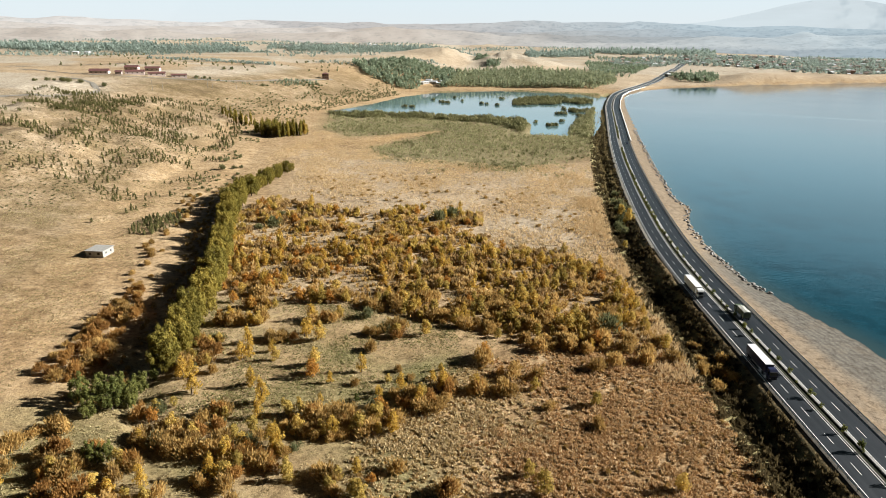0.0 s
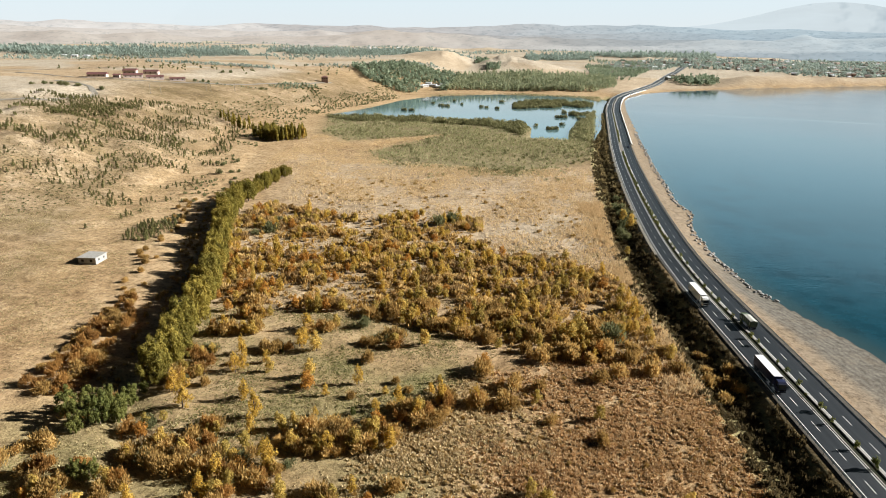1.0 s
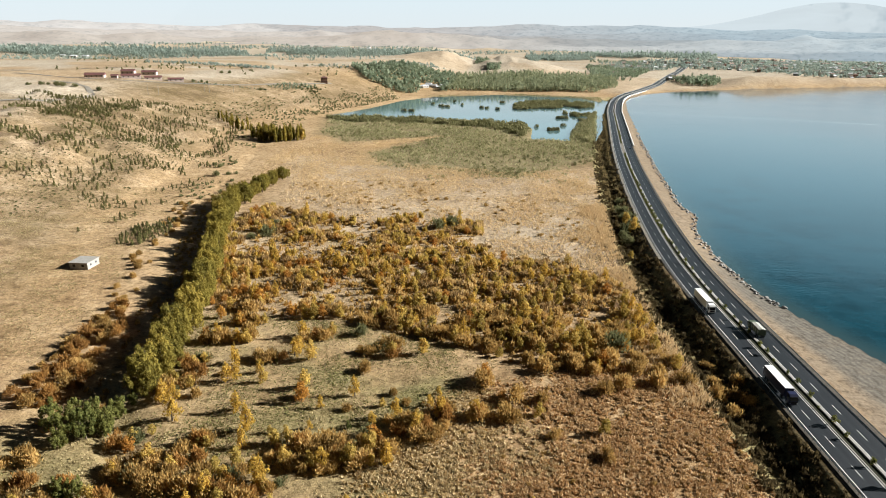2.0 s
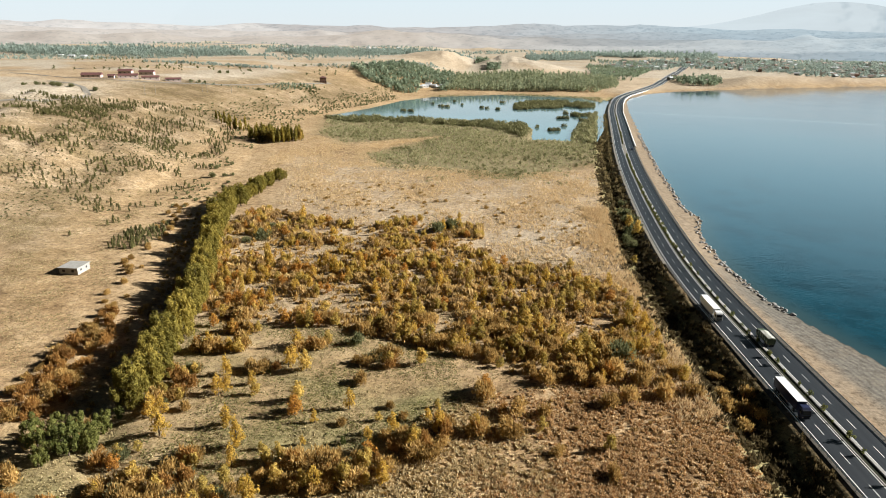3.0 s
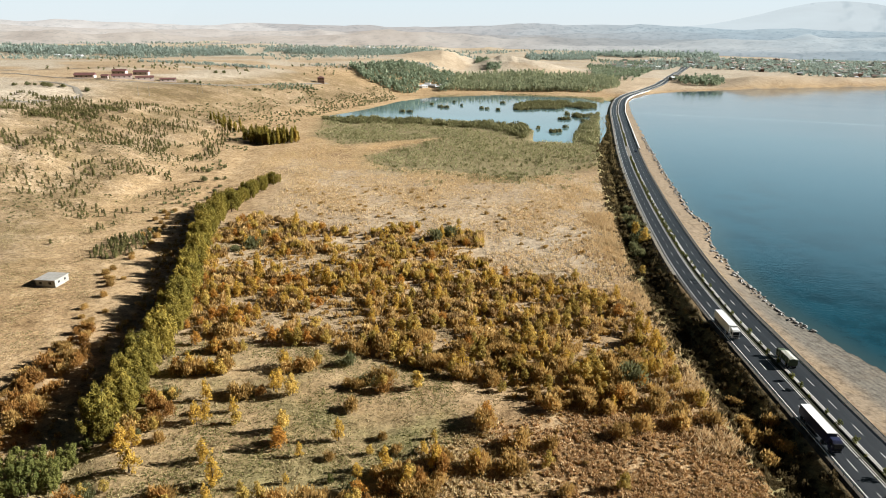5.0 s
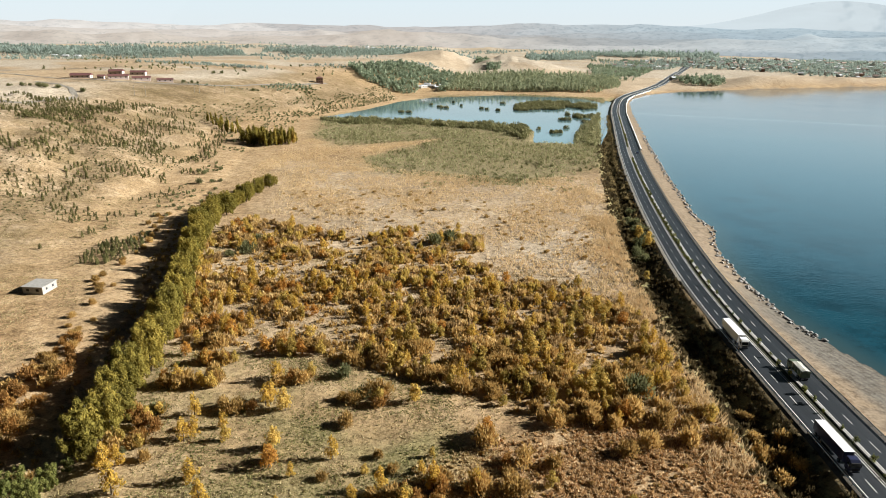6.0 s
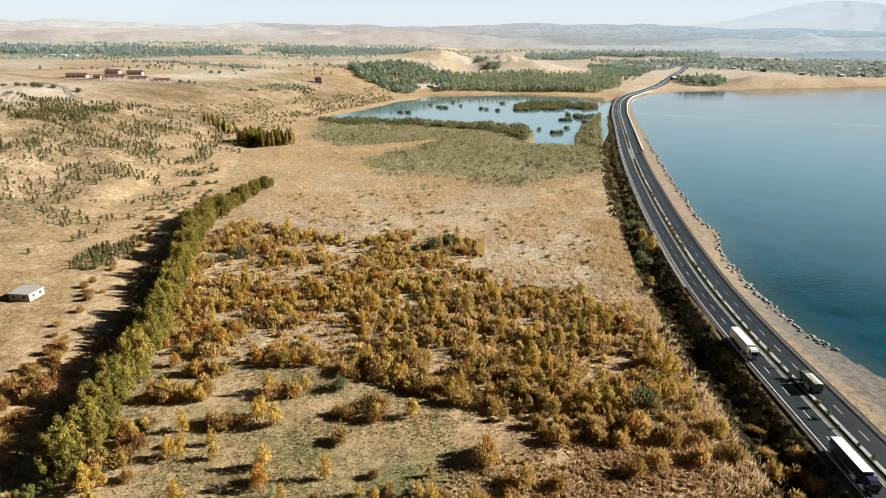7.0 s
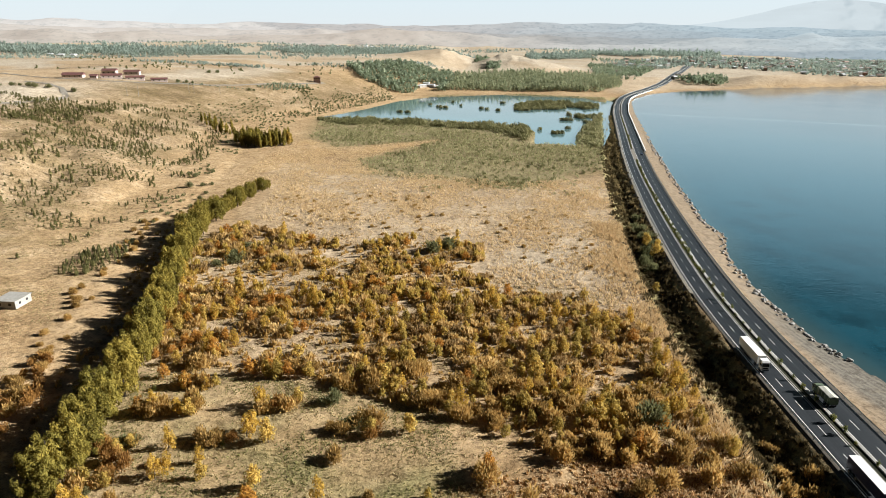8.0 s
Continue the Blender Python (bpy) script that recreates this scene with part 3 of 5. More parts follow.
def strip(name, profile, mat, parent=None, label="", start=0, stop=None):
    """A band along the road with the given cross profile: (offset to the right, height)."""
    sl = slice(start, stop)
    n, k = len(road_y[sl]), len(profile)
    v = np.zeros((n, k, 3))
    for j, (s, h) in enumerate(profile):
        v[:, j, 0], v[:, j, 1], v[:, j, 2] = rx[sl] + side[sl, 0] * s, road_y[sl] + side[sl, 1] * s, rz[sl] + h
    i = np.arange(n * k).reshape(n, k)
    f = np.stack([i[:-1, :-1], i[:-1, 1:], i[1:, 1:], i[1:, :-1]], -1).reshape(-1, 4)
    return link_mesh(name, v.reshape(-1, 3), f, mat, parent, label)


road = thing("road", "two-way asphalt lakeside road with a planted median", "road")
tagged(road, kind="structure")
strip("carriageway", [(-8.0, -0.4), (-8.0, 0), (-0.85, 0.03), (-0.85, -0.3)], M_ASPHALT, road)
strip("carriageway", [(1.95, -0.3), (1.95, 0.03), (9.5, 0), (9.5, -0.4)], M_ASPHALT, road)
strip("shoulder", [(-10.2, -0.7), (-9.0, -0.10), (-8.0, -0.03), (-8.0, -0.3)], M_VERGE, road, "dark gravel shoulder", 0, int(np.searchsorted(road_y, 290)) + 1)
strip("shoulder", [(-10.9, -0.9), (-9.9, -0.10), (-8.0, -0.03), (-8.0, -0.3)], M_SHOULDER, road, "pale concrete and gravel shoulder", int(np.searchsorted(road_y, 290)))
strip("shoulder", [(9.5, -0.3), (9.5, -0.03), (10.9, -0.06), (11.6, -0.5)], M_VERGE, road, "dark gravel shoulder")
cut = [(0, int(np.searchsorted(road_y, 585))), (int(np.searchsorted(road_y, 640)), None)]
for a, b in cut:
    strip("kerb", [(-0.85, -0.2), (-0.85, 0.16), (-0.5, 0.16), (-0.5, -0.2)], M_KERB, road, "pale concrete kerb", a, b)
    strip("median", [(-0.5, 0.02), (0.2, 0.07), (1.05, 0.05)], M_SOIL, road, "dark planted soil strip", a, b)
    strip("kerb", [(1.05, -0.2), (1.05, 0.42), (1.9, 0.40), (1.9, -0.2)], M_KERB, road, "wide raised concrete kerb", a, b)
strip("crossing", [(-0.85, 0.026), (1.95, 0.026)], M_SHOULDER, road, "gravelled gap in the median", cut[0][1] - 1, cut[1][0] + 1)
for s in (-7.4, -1.2, 2.3, 8.9):
    strip("edge_line", [(s - 0.1, 0.034), (s + 0.1, 0.034)], M_PAINT, road)
dash = bpy.data.meshes.new("lane_dash")
dash.from_pydata([(-0.08, -2.25, 0), (0.08, -2.25, 0), (0.08, 2.25, 0), (-0.08, 2.25, 0)], [], [(0, 1, 2, 3)])
dash.materials.append(M_PAINT)
for s in (-4.35, 5.6):
    for k in range(90):
        y = 70.0 + 12 * k + (3 if s > 0 else 0)
        c, slope = float(road_line(y)), float(road_line(y + 2) - road_line(y - 2)) / 4
        ob = new("lane_dash", dash)
        ob.parent = road
        ang = -math.degrees(math.atan(slope))
        ob.matrix_basis = pose(c + s * math.cos(radians(ang)), y + s * math.sin(radians(ang)), float(road_z(y)) + 0.036, 0, 0, ang)

# ---------------------------------------------------------------- plants
def leaves(blobs, n, size, rng, up=0.0):
    """Many small leaf sprays, as bent quads spread through lobes (cx, cy, cz, rx, ry, rz); up: how far the sprays stand upright."""
    b = np.array(blobs, float)
    w = (b[:, 3] * b[:, 4] * b[:, 5]) ** (2 / 3)
    pick = rng.choice(len(b), n, p=w / w.sum())
    d = rng.normal(size=(n, 3))
    d /= np.linalg.norm(d, axis=1)[:, None]
    r = 1 - 0.45 * rng.rand(n) ** 2.0
    r *= 0.88 + 0.32 * rng.rand(n)
    c = b[pick, :3] + d * r[:, None] * b[pick, 3:]
    nrm = d * 1.3 + rng.normal(size=(n, 3)) * 0.42 + np.array([0, 0, 0.3])
    nrm /= np.linalg.norm(nrm, axis=1)[:, None]
    t = rng.normal(size=(n, 3)) * (1 - 0.8 * up) + np.column_stack([d[:, :2] * 0.6, np.abs(d[:, 2]) * 0.6 + 1.9]) * up
    t -= nrm * np.sum(t * nrm, 1)[:, None]
    t /= np.linalg.norm(t, axis=1)[:, None] + 1e-9
    u = np.cross(nrm, t)
    s = size * (0.55 + 0.9 * rng.rand(n) ** 1.5)[:, None]
    long, wide = 0.55 + 0.5 * up, 0.45 - 0.14 * up
    v = np.stack([c - t * s * long, c + u * s * wide + nrm * s * 0.1, c + t * s * long * 1.15, c - u * s * wide + nrm * s * 0.1], 1)
    return v.reshape(-1, 3), np.arange(4 * n).reshape(n, 4)


def trunk_mesh(h, r, limbs, rng, stems=1):
    """A tapered trunk, or several stems, with limbs."""
    bm = bmesh.new()
    for k in range(stems):
        lean = rng.normal(0, 0.05 if stems == 1 else 0.25, 2)
        m = Matrix.Translation((rng.normal(0, 0.05 * (stems - 1)), rng.normal(0, 0.05 * (stems - 1)), 0)) @ Matrix(((1, 0, lean[0], 0), (0, 1, lean[1], 0), (0, 0, 1, h / 2), (0, 0, 0, 1)))
        bmesh.ops.create_cone(bm, segments=6, radius1=r, radius2=r * 0.25, depth=h, matrix=m, cap_ends=False)
    for k in range(limbs):
        z, az, tilt, ln = h * rng.uniform(0.3, 0.85), rng.uniform(0, 360), rng.uniform(35, 65), h * rng.uniform(0.2, 0.35)
        m = pose(0, 0, z, 0, 0, az) @ pose(0, 0, 0, 0, tilt, 0) @ Matrix.Translation((0, 0, ln / 2))
        bmesh.ops.create_cone(bm, segments=5, radius1=r * 0.4, radius2=r * 0.08, depth=ln, matrix=m, cap_ends=False)
    return bm


def lobes(h, w, low, n, rng, top=0.35):
    """Lobes of an uneven crown of height h and width w that starts at low; top: how far it narrows upwards."""
    out = []
    for k in range(n):
        f = min(max((k + 0.5) / n + rng.uniform(-0.08, 0.08), 0), 1)
        z = low + (h - low) * (0.08 + 0.84 * f)
        rad = w / 2 * (math.sin(math.pi * (0.22 + 0.66 * f)) * (1 - top * f))
        a, o = k * 2.4 + rng.uniform(-0.8, 0.8), rad * rng.uniform(0.35, 0.95)
        q = rad * rng.uniform(0.35, 0.62)
        out.append((o * math.cos(a), o * math.sin(a), z, q, q, (h - low) / n * rng.uniform(0.9, 1.6) + q * 0.45))
    out.append((0, 0, low + (h - low) * 0.5, w * 0.2, w * 0.2, (h - low) * 0.42))
    return out


def plumes(h, w, low, n, rng):
    """Upright plumes of a willow's crown: slim lobes that rise from the limbs and crowd round the middle."""
    out = []
    for k in range(n):
        f = (k + 0.5) / n
        z = low + (h - low) * (0.12 + 0.74 * f)
        reach = w / 2 * math.sin(math.pi * (0.20 + 0.62 * f)) ** 0.8
        a, o = k * 2.4 + rng.uniform(-0.7, 0.7), reach * rng.uniform(0.45, 0.98)
        q = w * rng.uniform(0.07, 0.115)
        out.append((o * math.cos(a), o * math.sin(a), z, q, q, q * rng.uniform(1.5, 2.2)))
    out.append((0, 0, low + (h - low) * 0.45, w * 0.15, w * 0.15, (h - low) * 0.36))
    return out


def tree_maker(name, label, mat, h, w, low, n_lobes, n_leaves, size, variants, seed, group, top=0.35, stems=1, crown=lobes):
    """Some variants of one kind of tree, kept far below the ground's edge until copied."""
    made = []
    for k in range(variants):
        rng = np.random.RandomState(seed + k)
        t = thing(name, label, "tree", group=group)
        part("trunk", trunk_mesh(h * 0.8, 0.022 * h / stems ** 0.5, 5, rng, stems), M_BARK, t)
        v, f = leaves(lobes(h, w, low, n_lobes, rng, top) if crown is lobes else crown(h, w, low, n_lobes, rng), n_leaves, size, rng, 0.55)
        link_mesh("crown", v, f, mat, t)
        made.append(t)
    return made


def broom(h, w, n, size, rng, crowns=4, spread=0.75):
    """Twiggy sprays of a shrub: thin upright slips that fan out from the foot and end in several uneven crowns."""
    cc = np.column_stack([rng.normal(0, 0.20 * w, crowns), rng.normal(0, 0.20 * w, crowns), rng.uniform(0.72, 1.0, crowns)])
    cc[0, :2] = 0
    pick = rng.randint(crowns, size=n)
    az, tilt = rng.uniform(0, 6.283, n), np.arcsin(np.clip(np.sqrt(rng.rand(n)) * 0.98, 0, 1))
    d = np.stack([np.cos(az) * np.sin(tilt), np.sin(az) * np.sin(tilt), np.cos(tilt)], -1)
    rr = (0.35 + 0.65 * rng.rand(n) ** 0.55) * (0.9 + 0.25 * rng.rand(n))
    ax = np.stack([np.full(n, w * 0.36), np.full(n, w * 0.36), h * 0.92 * cc[pick, 2]], -1)
    c = d * rr[:, None] * ax
    c[:, :2] += cc[pick, :2] * (0.4 + 0.6 * rr)[:, None]
    c[:, 2] = np.maximum(c[:, 2], 0.12 * size)
    t = np.column_stack([c[:, :2] / w * spread, c[:, 2] / h * 0.7 + 0.55]) + rng.normal(0, 0.22, (n, 3))
    t /= np.linalg.norm(t, axis=1)[:, None]
    nrm = d * 0.8 + rng.normal(0, 0.55, (n, 3))
    nrm -= t * np.sum(nrm * t, 1)[:, None]
    nrm /= np.linalg.norm(nrm, axis=1)[:, None] + 1e-9
    u = np.cross(nrm, t)
    s = (size * (0.6 + 0.8 * rng.rand(n)))[:, None]
    v = np.stack([c - t * s * 0.7, c + u * s * 0.24, c + t * s * 0.75, c - u * s * 0.24], 1)
    return v.reshape(-1, 3), np.arange(4 * n).reshape(n, 4)


def shrub_maker(name, label, mat, h, w, n_lobes, n_leaves, size, variants, seed, group):
    """Low shrubs: stems and foliage grow as one tangle."""
    made = []
    for k in range(variants):
        rng = np.random.RandomState(seed + k)
        v, f = broom(h, w, n_leaves, size, rng, n_lobes)
        v[:, 2] = np.maximum(v[:, 2], 0.02)
        bm = trunk_mesh(h * 0.7, 0.035, 3, rng, 4)
        bm.verts.index_update()
        sv, sf = [tuple(q.co) for q in bm.verts], [[q.index + len(v) for q in face.verts] for face in bm.faces]
        bm.free()
        t = link_mesh(name, v.tolist() + sv, f.tolist() + sf, mat)
        t.data.materials.append(M_BARK)
        t.data.polygons.foreach_set("material_index", [0] * len(f) + [1] * len(sf))
        made.append(tagged(t, label, "shrub", group))
    return made


first_use = {}


def quick_copy(t, m):
    """As copy_thing(), for a thing whose parts are known already."""
    ob = t.copy()
    scene.collection.objects.link(ob)
    ob.matrix_basis = m
    for p in first_use[t.name]:
        q = p.copy()
        q.parent = ob
        scene.collection.objects.link(q)
    return ob



def plant(makers, x, y, scale, rng, sink=0.05, stretch=0.15):
    """Puts one of the variants at a place; the first use moves the variant itself."""
    t = makers[rng.randint(len(makers))]
    s = scale * rng.uniform(0.9, 1.1)
    m = pose(x, y, height_at(x, y) - sink, 0, 0, rng.uniform(0, 360)) @ Matrix.Diagonal((s, s, s * rng.uniform(1 - stretch, 1 + stretch), 1))
    if t.name in first_use:
        return quick_copy(t, m)
    first_use[t.name] = list(t.children)
    t.matrix_basis = m
    return t


def scatter(rng, poly, count, apart, accept=None, taken=None):
    """Random places inside an outline, kept apart from one another."""
    xs, ys = [p[0] for p in poly], [p[1] for p in poly]
    c = np.column_stack([rng.uniform(min(xs), max(xs), count * 40), rng.uniform(min(ys), max(ys), count * 40)])
    ok = inside(c[:, 0], c[:, 1], poly)
    if accept:
        ok &= accept(c[:, 0], c[:, 1])
    cells, out = {}, []
    key = lambda x, y: (int(x // apart), int(y // apart))
    for x, y in [] if taken is None else taken:
        cells.setdefault(key(x, y), []).append((x, y))
    for x, y in c[ok].tolist():
        i, j = key(x, y)
        near = [q for a in (i - 1, i, i + 1) for b in (j - 1, j, j + 1) for q in cells.get((a, b), ())]
        if all((x - a) ** 2 + (y - b) ** 2 > apart * apart for a, b in near):
            cells.setdefault((i, j), []).append((x, y))
            out.append((x, y))
            if taken is not None:
                taken.append((x, y))
            if len(out) == count:
                break
    return out


def tufts(name, label, mat, xy, h, w, blades, rng, category="grass", lean=0.5):
    """Grass or reeds as ONE object: spiky bunches of tapered blades."""
    n = len(xy)
    z = height(xy[:, 0], xy[:, 1])
    b = np.repeat(np.column_stack([xy, z]), blades, 0)
    k = len(b)
    hh = np.repeat(h * (0.6 + 0.8 * rng.rand(n)), blades) * (0.7 + 0.5 * rng.rand(k))
    a, off = rng.uniform(0, 6.28, k), rng.rand(k) * w * 0.5
    b[:, 0] += np.cos(a) * off
    b[:, 1] += np.sin(a) * off
    b[:, 2] -= 0.05
    a2 = rng.uniform(0, 6.28, k)
    wd = w * (0.25 + 0.3 * rng.rand(k))
    e = np.stack([np.cos(a2) * wd / 2, np.sin(a2) * wd / 2, np.zeros(k)], -1)
    tip = b + np.stack([np.cos(a) * hh * lean, np.sin(a) * hh * lean, hh], -1)
    mid = b * 0.6 + tip * 0.4 + np.stack([np.zeros(k), np.zeros(k), hh * 0.08], -1)
    v = np.stack([b, mid + e, tip, mid - e], 1).reshape(-1, 3)
    f = np.arange(4 * k).reshape(k, 4)
    ob = link_mesh(name, v, f, mat)
    return tagged(ob, label, category, kind="stuff")


def field_points(rng, poly, count, density=None):
    xs, ys = [p[0] for p in poly], [p[1] for p in poly]
    p = np.column_stack([rng.uniform(min(xs), max(xs), count * 3), rng.uniform(min(ys), max(ys), count * 3)])
    p = p[inside(p[:, 0], p[:, 1], poly)][: int(count * 1.6)]
    if density is not None:
        p = p[rng.rand(len(p)) < density(p[:, 0], p[:, 1])]
    return p[:count]


R = np.random.RandomState(7)
ROW = [(-90, 170), (-96, 192), (-100, 218), (-106, 240), (-109, 260), (-126, 314), (-139, 362), (-142, 405), (-138, 453), (-135, 472)]
willows = tree_maker("willow_tree", "tall yellow-green willow in a row along the ditch", M_LEAF_ROW, 13.5, 8.6, 0.3, 54, 3500, 0.46, 5, 100, "willows along the ditch", 0.3, 1, plumes)
acc = 0.0
for (x0, y0), (x1, y1) in zip(ROW, ROW[1:]):
    ln = math.hypot(x1 - x0, y1 - y0)
    while acc < ln:
        f = acc / ln
        plant(willows, x0 + (x1 - x0) * f + R.uniform(-3.2, 3.2), y0 + (y1 - y0) * f, R.uniform(0.8, 1.12) * (1 - 0.28 * min(1.0, max(0.0, (y0 + (y1 - y0) * f - 400) / 60))), R)
        acc += R.uniform(3.0, 4.3)
    acc -= ln

golds = tree_maker("golden_poplar", "slender young poplar with golden autumn leaves", M_LEAF_GOLD, 6.6, 3.5, 0.4, 15, 720, 0.29, 4, 200, "golden saplings in the meadow", 0.5)
oranges = tree_maker("orange_tree", "young broad tree with orange autumn leaves", M_LEAF_ORANGE, 4.8, 3.9, 0.4, 15, 700, 0.30, 4, 230, "orange saplings in the meadow", 0.3)
olives = tree_maker("olive_sapling", "young tree with dull olive-yellow leaves", M_LEAF_OLIVE, 4.8, 3.6, 0.4, 15, 680, 0.30, 4, 260, "olive saplings in the marsh", 0.4)
browns = shrub_maker("brown_shrub", "low brown shrub in autumn leaf", M_LEAF_BROWN, 3.2, 3.9, 6, 720, 0.44, 5, 300, "brown shrubs in the marsh")
rusts = shrub_maker("rust_shrub", "upright rust-brown shrub on the ditch bank", M_LEAF_RUST, 3.9, 3.8, 5, 940, 0.42, 4, 315, "rust shrubs on the ditch bank")
greens = tree_maker("green_tree", "dark green bushy tree", M_LEAF_GREEN, 8, 5.4, 0.3, 26, 2400, 0.33, 3, 330, "green trees beside the ditch", 0.2, 1, plumes)
greys = shrub_maker("grey_green_shrub", "rounded grey-green shrub among dry reeds", M_LEAF_GREY, 4.0, 5.0, 7, 800, 0.52, 3, 350, "grey-green shrubs in the marsh")
darks = shrub_maker("verge_shrub", "dark thorny shrub on the road bank", M_LEAF_DARK, 2.4, 3.4, 5, 330, 0.50, 4, 380, "dark shrubs on the road bank")

poplars = tree_maker("poplar_tree", "slender green poplar in a close grove", M_LEAF_ROW, 15, 4.2, 0.8, 9, 700, 0.8, 3, 410, "poplars in the groves", 0.45)
yellow_poplars = tree_maker("poplar_tree", "slender poplar turning yellow", M_LEAF_OLIVE, 13, 3.8, 0.8, 8, 600, 0.8, 2, 430, "poplars in the groves", 0.45)
median_trees = tree_maker("median_tree", "small round-headed tree planted on the median", M_LEAF_GREEN, 2.9, 1.9, 0.9, 7, 170, 0.32, 3, 450, "small trees along the median", 0.15)


def pine_mesh(h, w, n, size, rng):
    """The layered cone of a young pine."""
    f = rng.rand(n) ** 0.8
    z = h * (0.08 + 0.92 * f)
    r = w / 2 * (1 - f) ** 0.85 * (0.55 + 0.55 * rng.rand(n)) + 0.05
    a = rng.uniform(0, 6.28, n)
    c = np.stack([np.cos(a) * r, np.sin(a) * r, z], -1)
    out = np.stack([np.cos(a), np.sin(a), np.full(n, -0.25)], -1)
    t = np.stack([-np.sin(a), np.cos(a), rng.normal(0, 0.4, n)], -1)
    s = (size * (0.7 + 0.6 * rng.rand(n)))[:, None]
    up = np.array([0, 0, 1.0])
    v = np.stack([c - out * s * 0.6 + up * s * 0.2, c + t * s * 0.45, c + out * s * 0.6, c - t * s * 0.45], 1)
    return v.reshape(-1, 3), np.arange(4 * n).reshape(n, 4)


pines = []
for k in range(5):
    rng = np.random.RandomState(500 + k)
    t = thing("young_pine", "small dark green pine planted on the dry slope", "tree", group="pines on the slope")
    part("trunk", trunk_mesh(3.2, 0.07, 0, rng), M_BARK, t)
    v, f = pine_mesh(4.2, 2.3, 150, 0.62, rng)
    link_mesh("crown", v, f, M_NEEDLE, t)
    pines.append(t)


def merged(name, label, mat, spots, shapes, category="trees", floor=None):
    """Many far plants as ONE object: shapes is a list of (verts, faces), spots of (x, y, scale, stretch)."""
    vs, fs, base = [], [], 0
    rng = np.random.RandomState(len(spots))
    xy = np.array([(p[0], p[1]) for p in spots], float)
    zz = height(xy[:, 0], xy[:, 1])
    if floor is not None:
        zz = np.maximum(zz, floor)
    for (x, y, s, st), z in zip(spots, zz):
        v, f = shapes[rng.randint(len(shapes))]
        a = rng.uniform(0, 6.28)
        c, sn = math.cos(a) * s, math.sin(a) * s
        w = np.stack([v[:, 0] * c - v[:, 1] * sn + x, v[:, 0] * sn + v[:, 1] * c + y, v[:, 2] * s * st + z - 0.1], -1)
        vs.append(w)
        fs.append(f + base)
        base += len(v)
    ob = link_mesh(name, np.concatenate(vs), np.concatenate(fs), mat)
    return tagged(ob, label, category, kind="stuff")


# ---------------------------------------------------------------- single plants in the marsh
def plant_list(makers, spots, low, high):
    for x, y in spots:
        plant(makers, x, y, 1.2 * R.uniform(low, high), R)
        taken.append((x, y))


taken = []
plant_list(greens, [(-102, 145), (-98, 149), (-96, 155), (-108, 152), (-96, 161), (-105, 156), (-94, 152), (-101, 158)], 0.75, 1.0)
plant_list(oranges, [(-90, 223), (-81, 218), (-46, 169), (7, 184), (-90, 247), (-65, 227), (-80, 238)], 0.85, 1.15)
plant_list(rusts, [(-126, 196), (-114, 173), (-125, 185), (-118, 180), (-120, 190), (-81, 116), (-95, 114), (-3, 119), (7, 182), (-46, 171)], 0.8, 1.1)
plant_list(golds, [(-79, 158), (-74, 118), (-59, 122), (-58, 128), (-47, 134), (-57, 154), (-56, 147), (-18, 162), (4, 163), (-73, 190), (-71, 178), (-69, 180), (-55, 195), (-54, 197), (-56, 209), (-25, 125), (-18, 141), (-63, 163), (13, 280), (9, 284)], 0.75, 1.15)
plant_list(olives, [(-83, 125), (-59, 137), (-55, 140), (-41, 122), (-23, 116), (-47, 176), (38, 157), (-13, 199), (16, 126), (51, 122), (19, 120), (-3, 366), (48, 290), (21, 281), (-49, 193), (13, 278)], 0.8, 1.15)
plant_list(browns, [(-47, 142), (-39, 140), (-34, 138), (-30, 142), (-26, 149), (-24, 141), (-32, 147), (-39, 148), (-11, 152), (-5, 158), (-15, 156), (-74, 138), (-71, 143), (-79, 140), (-69, 131), (-15, 126), (7, 180), (-30, 187), (37, 147), (24, 155)], 0.8, 1.3)
plant_list(browns, [(68, 196), (68, 184), (59, 182), (56, 194), (16, 173), (23, 172), (12, 163), (48, 181), (-125, 208), (-118, 186), (-83, 176), (-78, 170), (-3, 119), (42, 177), (62, 190), (64, 200)], 0.8, 1.35)
plant_list(rusts, [(-83, 178), (-81, 182), (-85, 183)], 0.95, 1.2)
plant_list(golds, [(-85, 166), (-83, 168), (-87, 168)], 0.8, 1.0)
plant_list(greens, [(-94, 166)], 0.5, 0.55)
plant_list(greens, [(-89, 126), (-91, 127), (-87, 127)], 0.55, 0.68)
plant_list(rusts, [(-88, 114), (-90, 112)], 1.1, 1.25)
plant_list(golds, [(-80, 115)], 0.7, 0.8)
plant_list(browns, [(-76, 133), (-80, 134), (-72, 131), (-82, 121), (-108, 139), (-105, 138), (-112, 136), (-100, 124), (-112, 120)], 1.0, 1.3)
plant_list(greys, [(-105, 325), (-106, 348), (-111, 320), (-29, 201), (-36, 212), (51, 206), (-108, 335), (-14, 345), (-8, 350)], 0.7, 1.3)

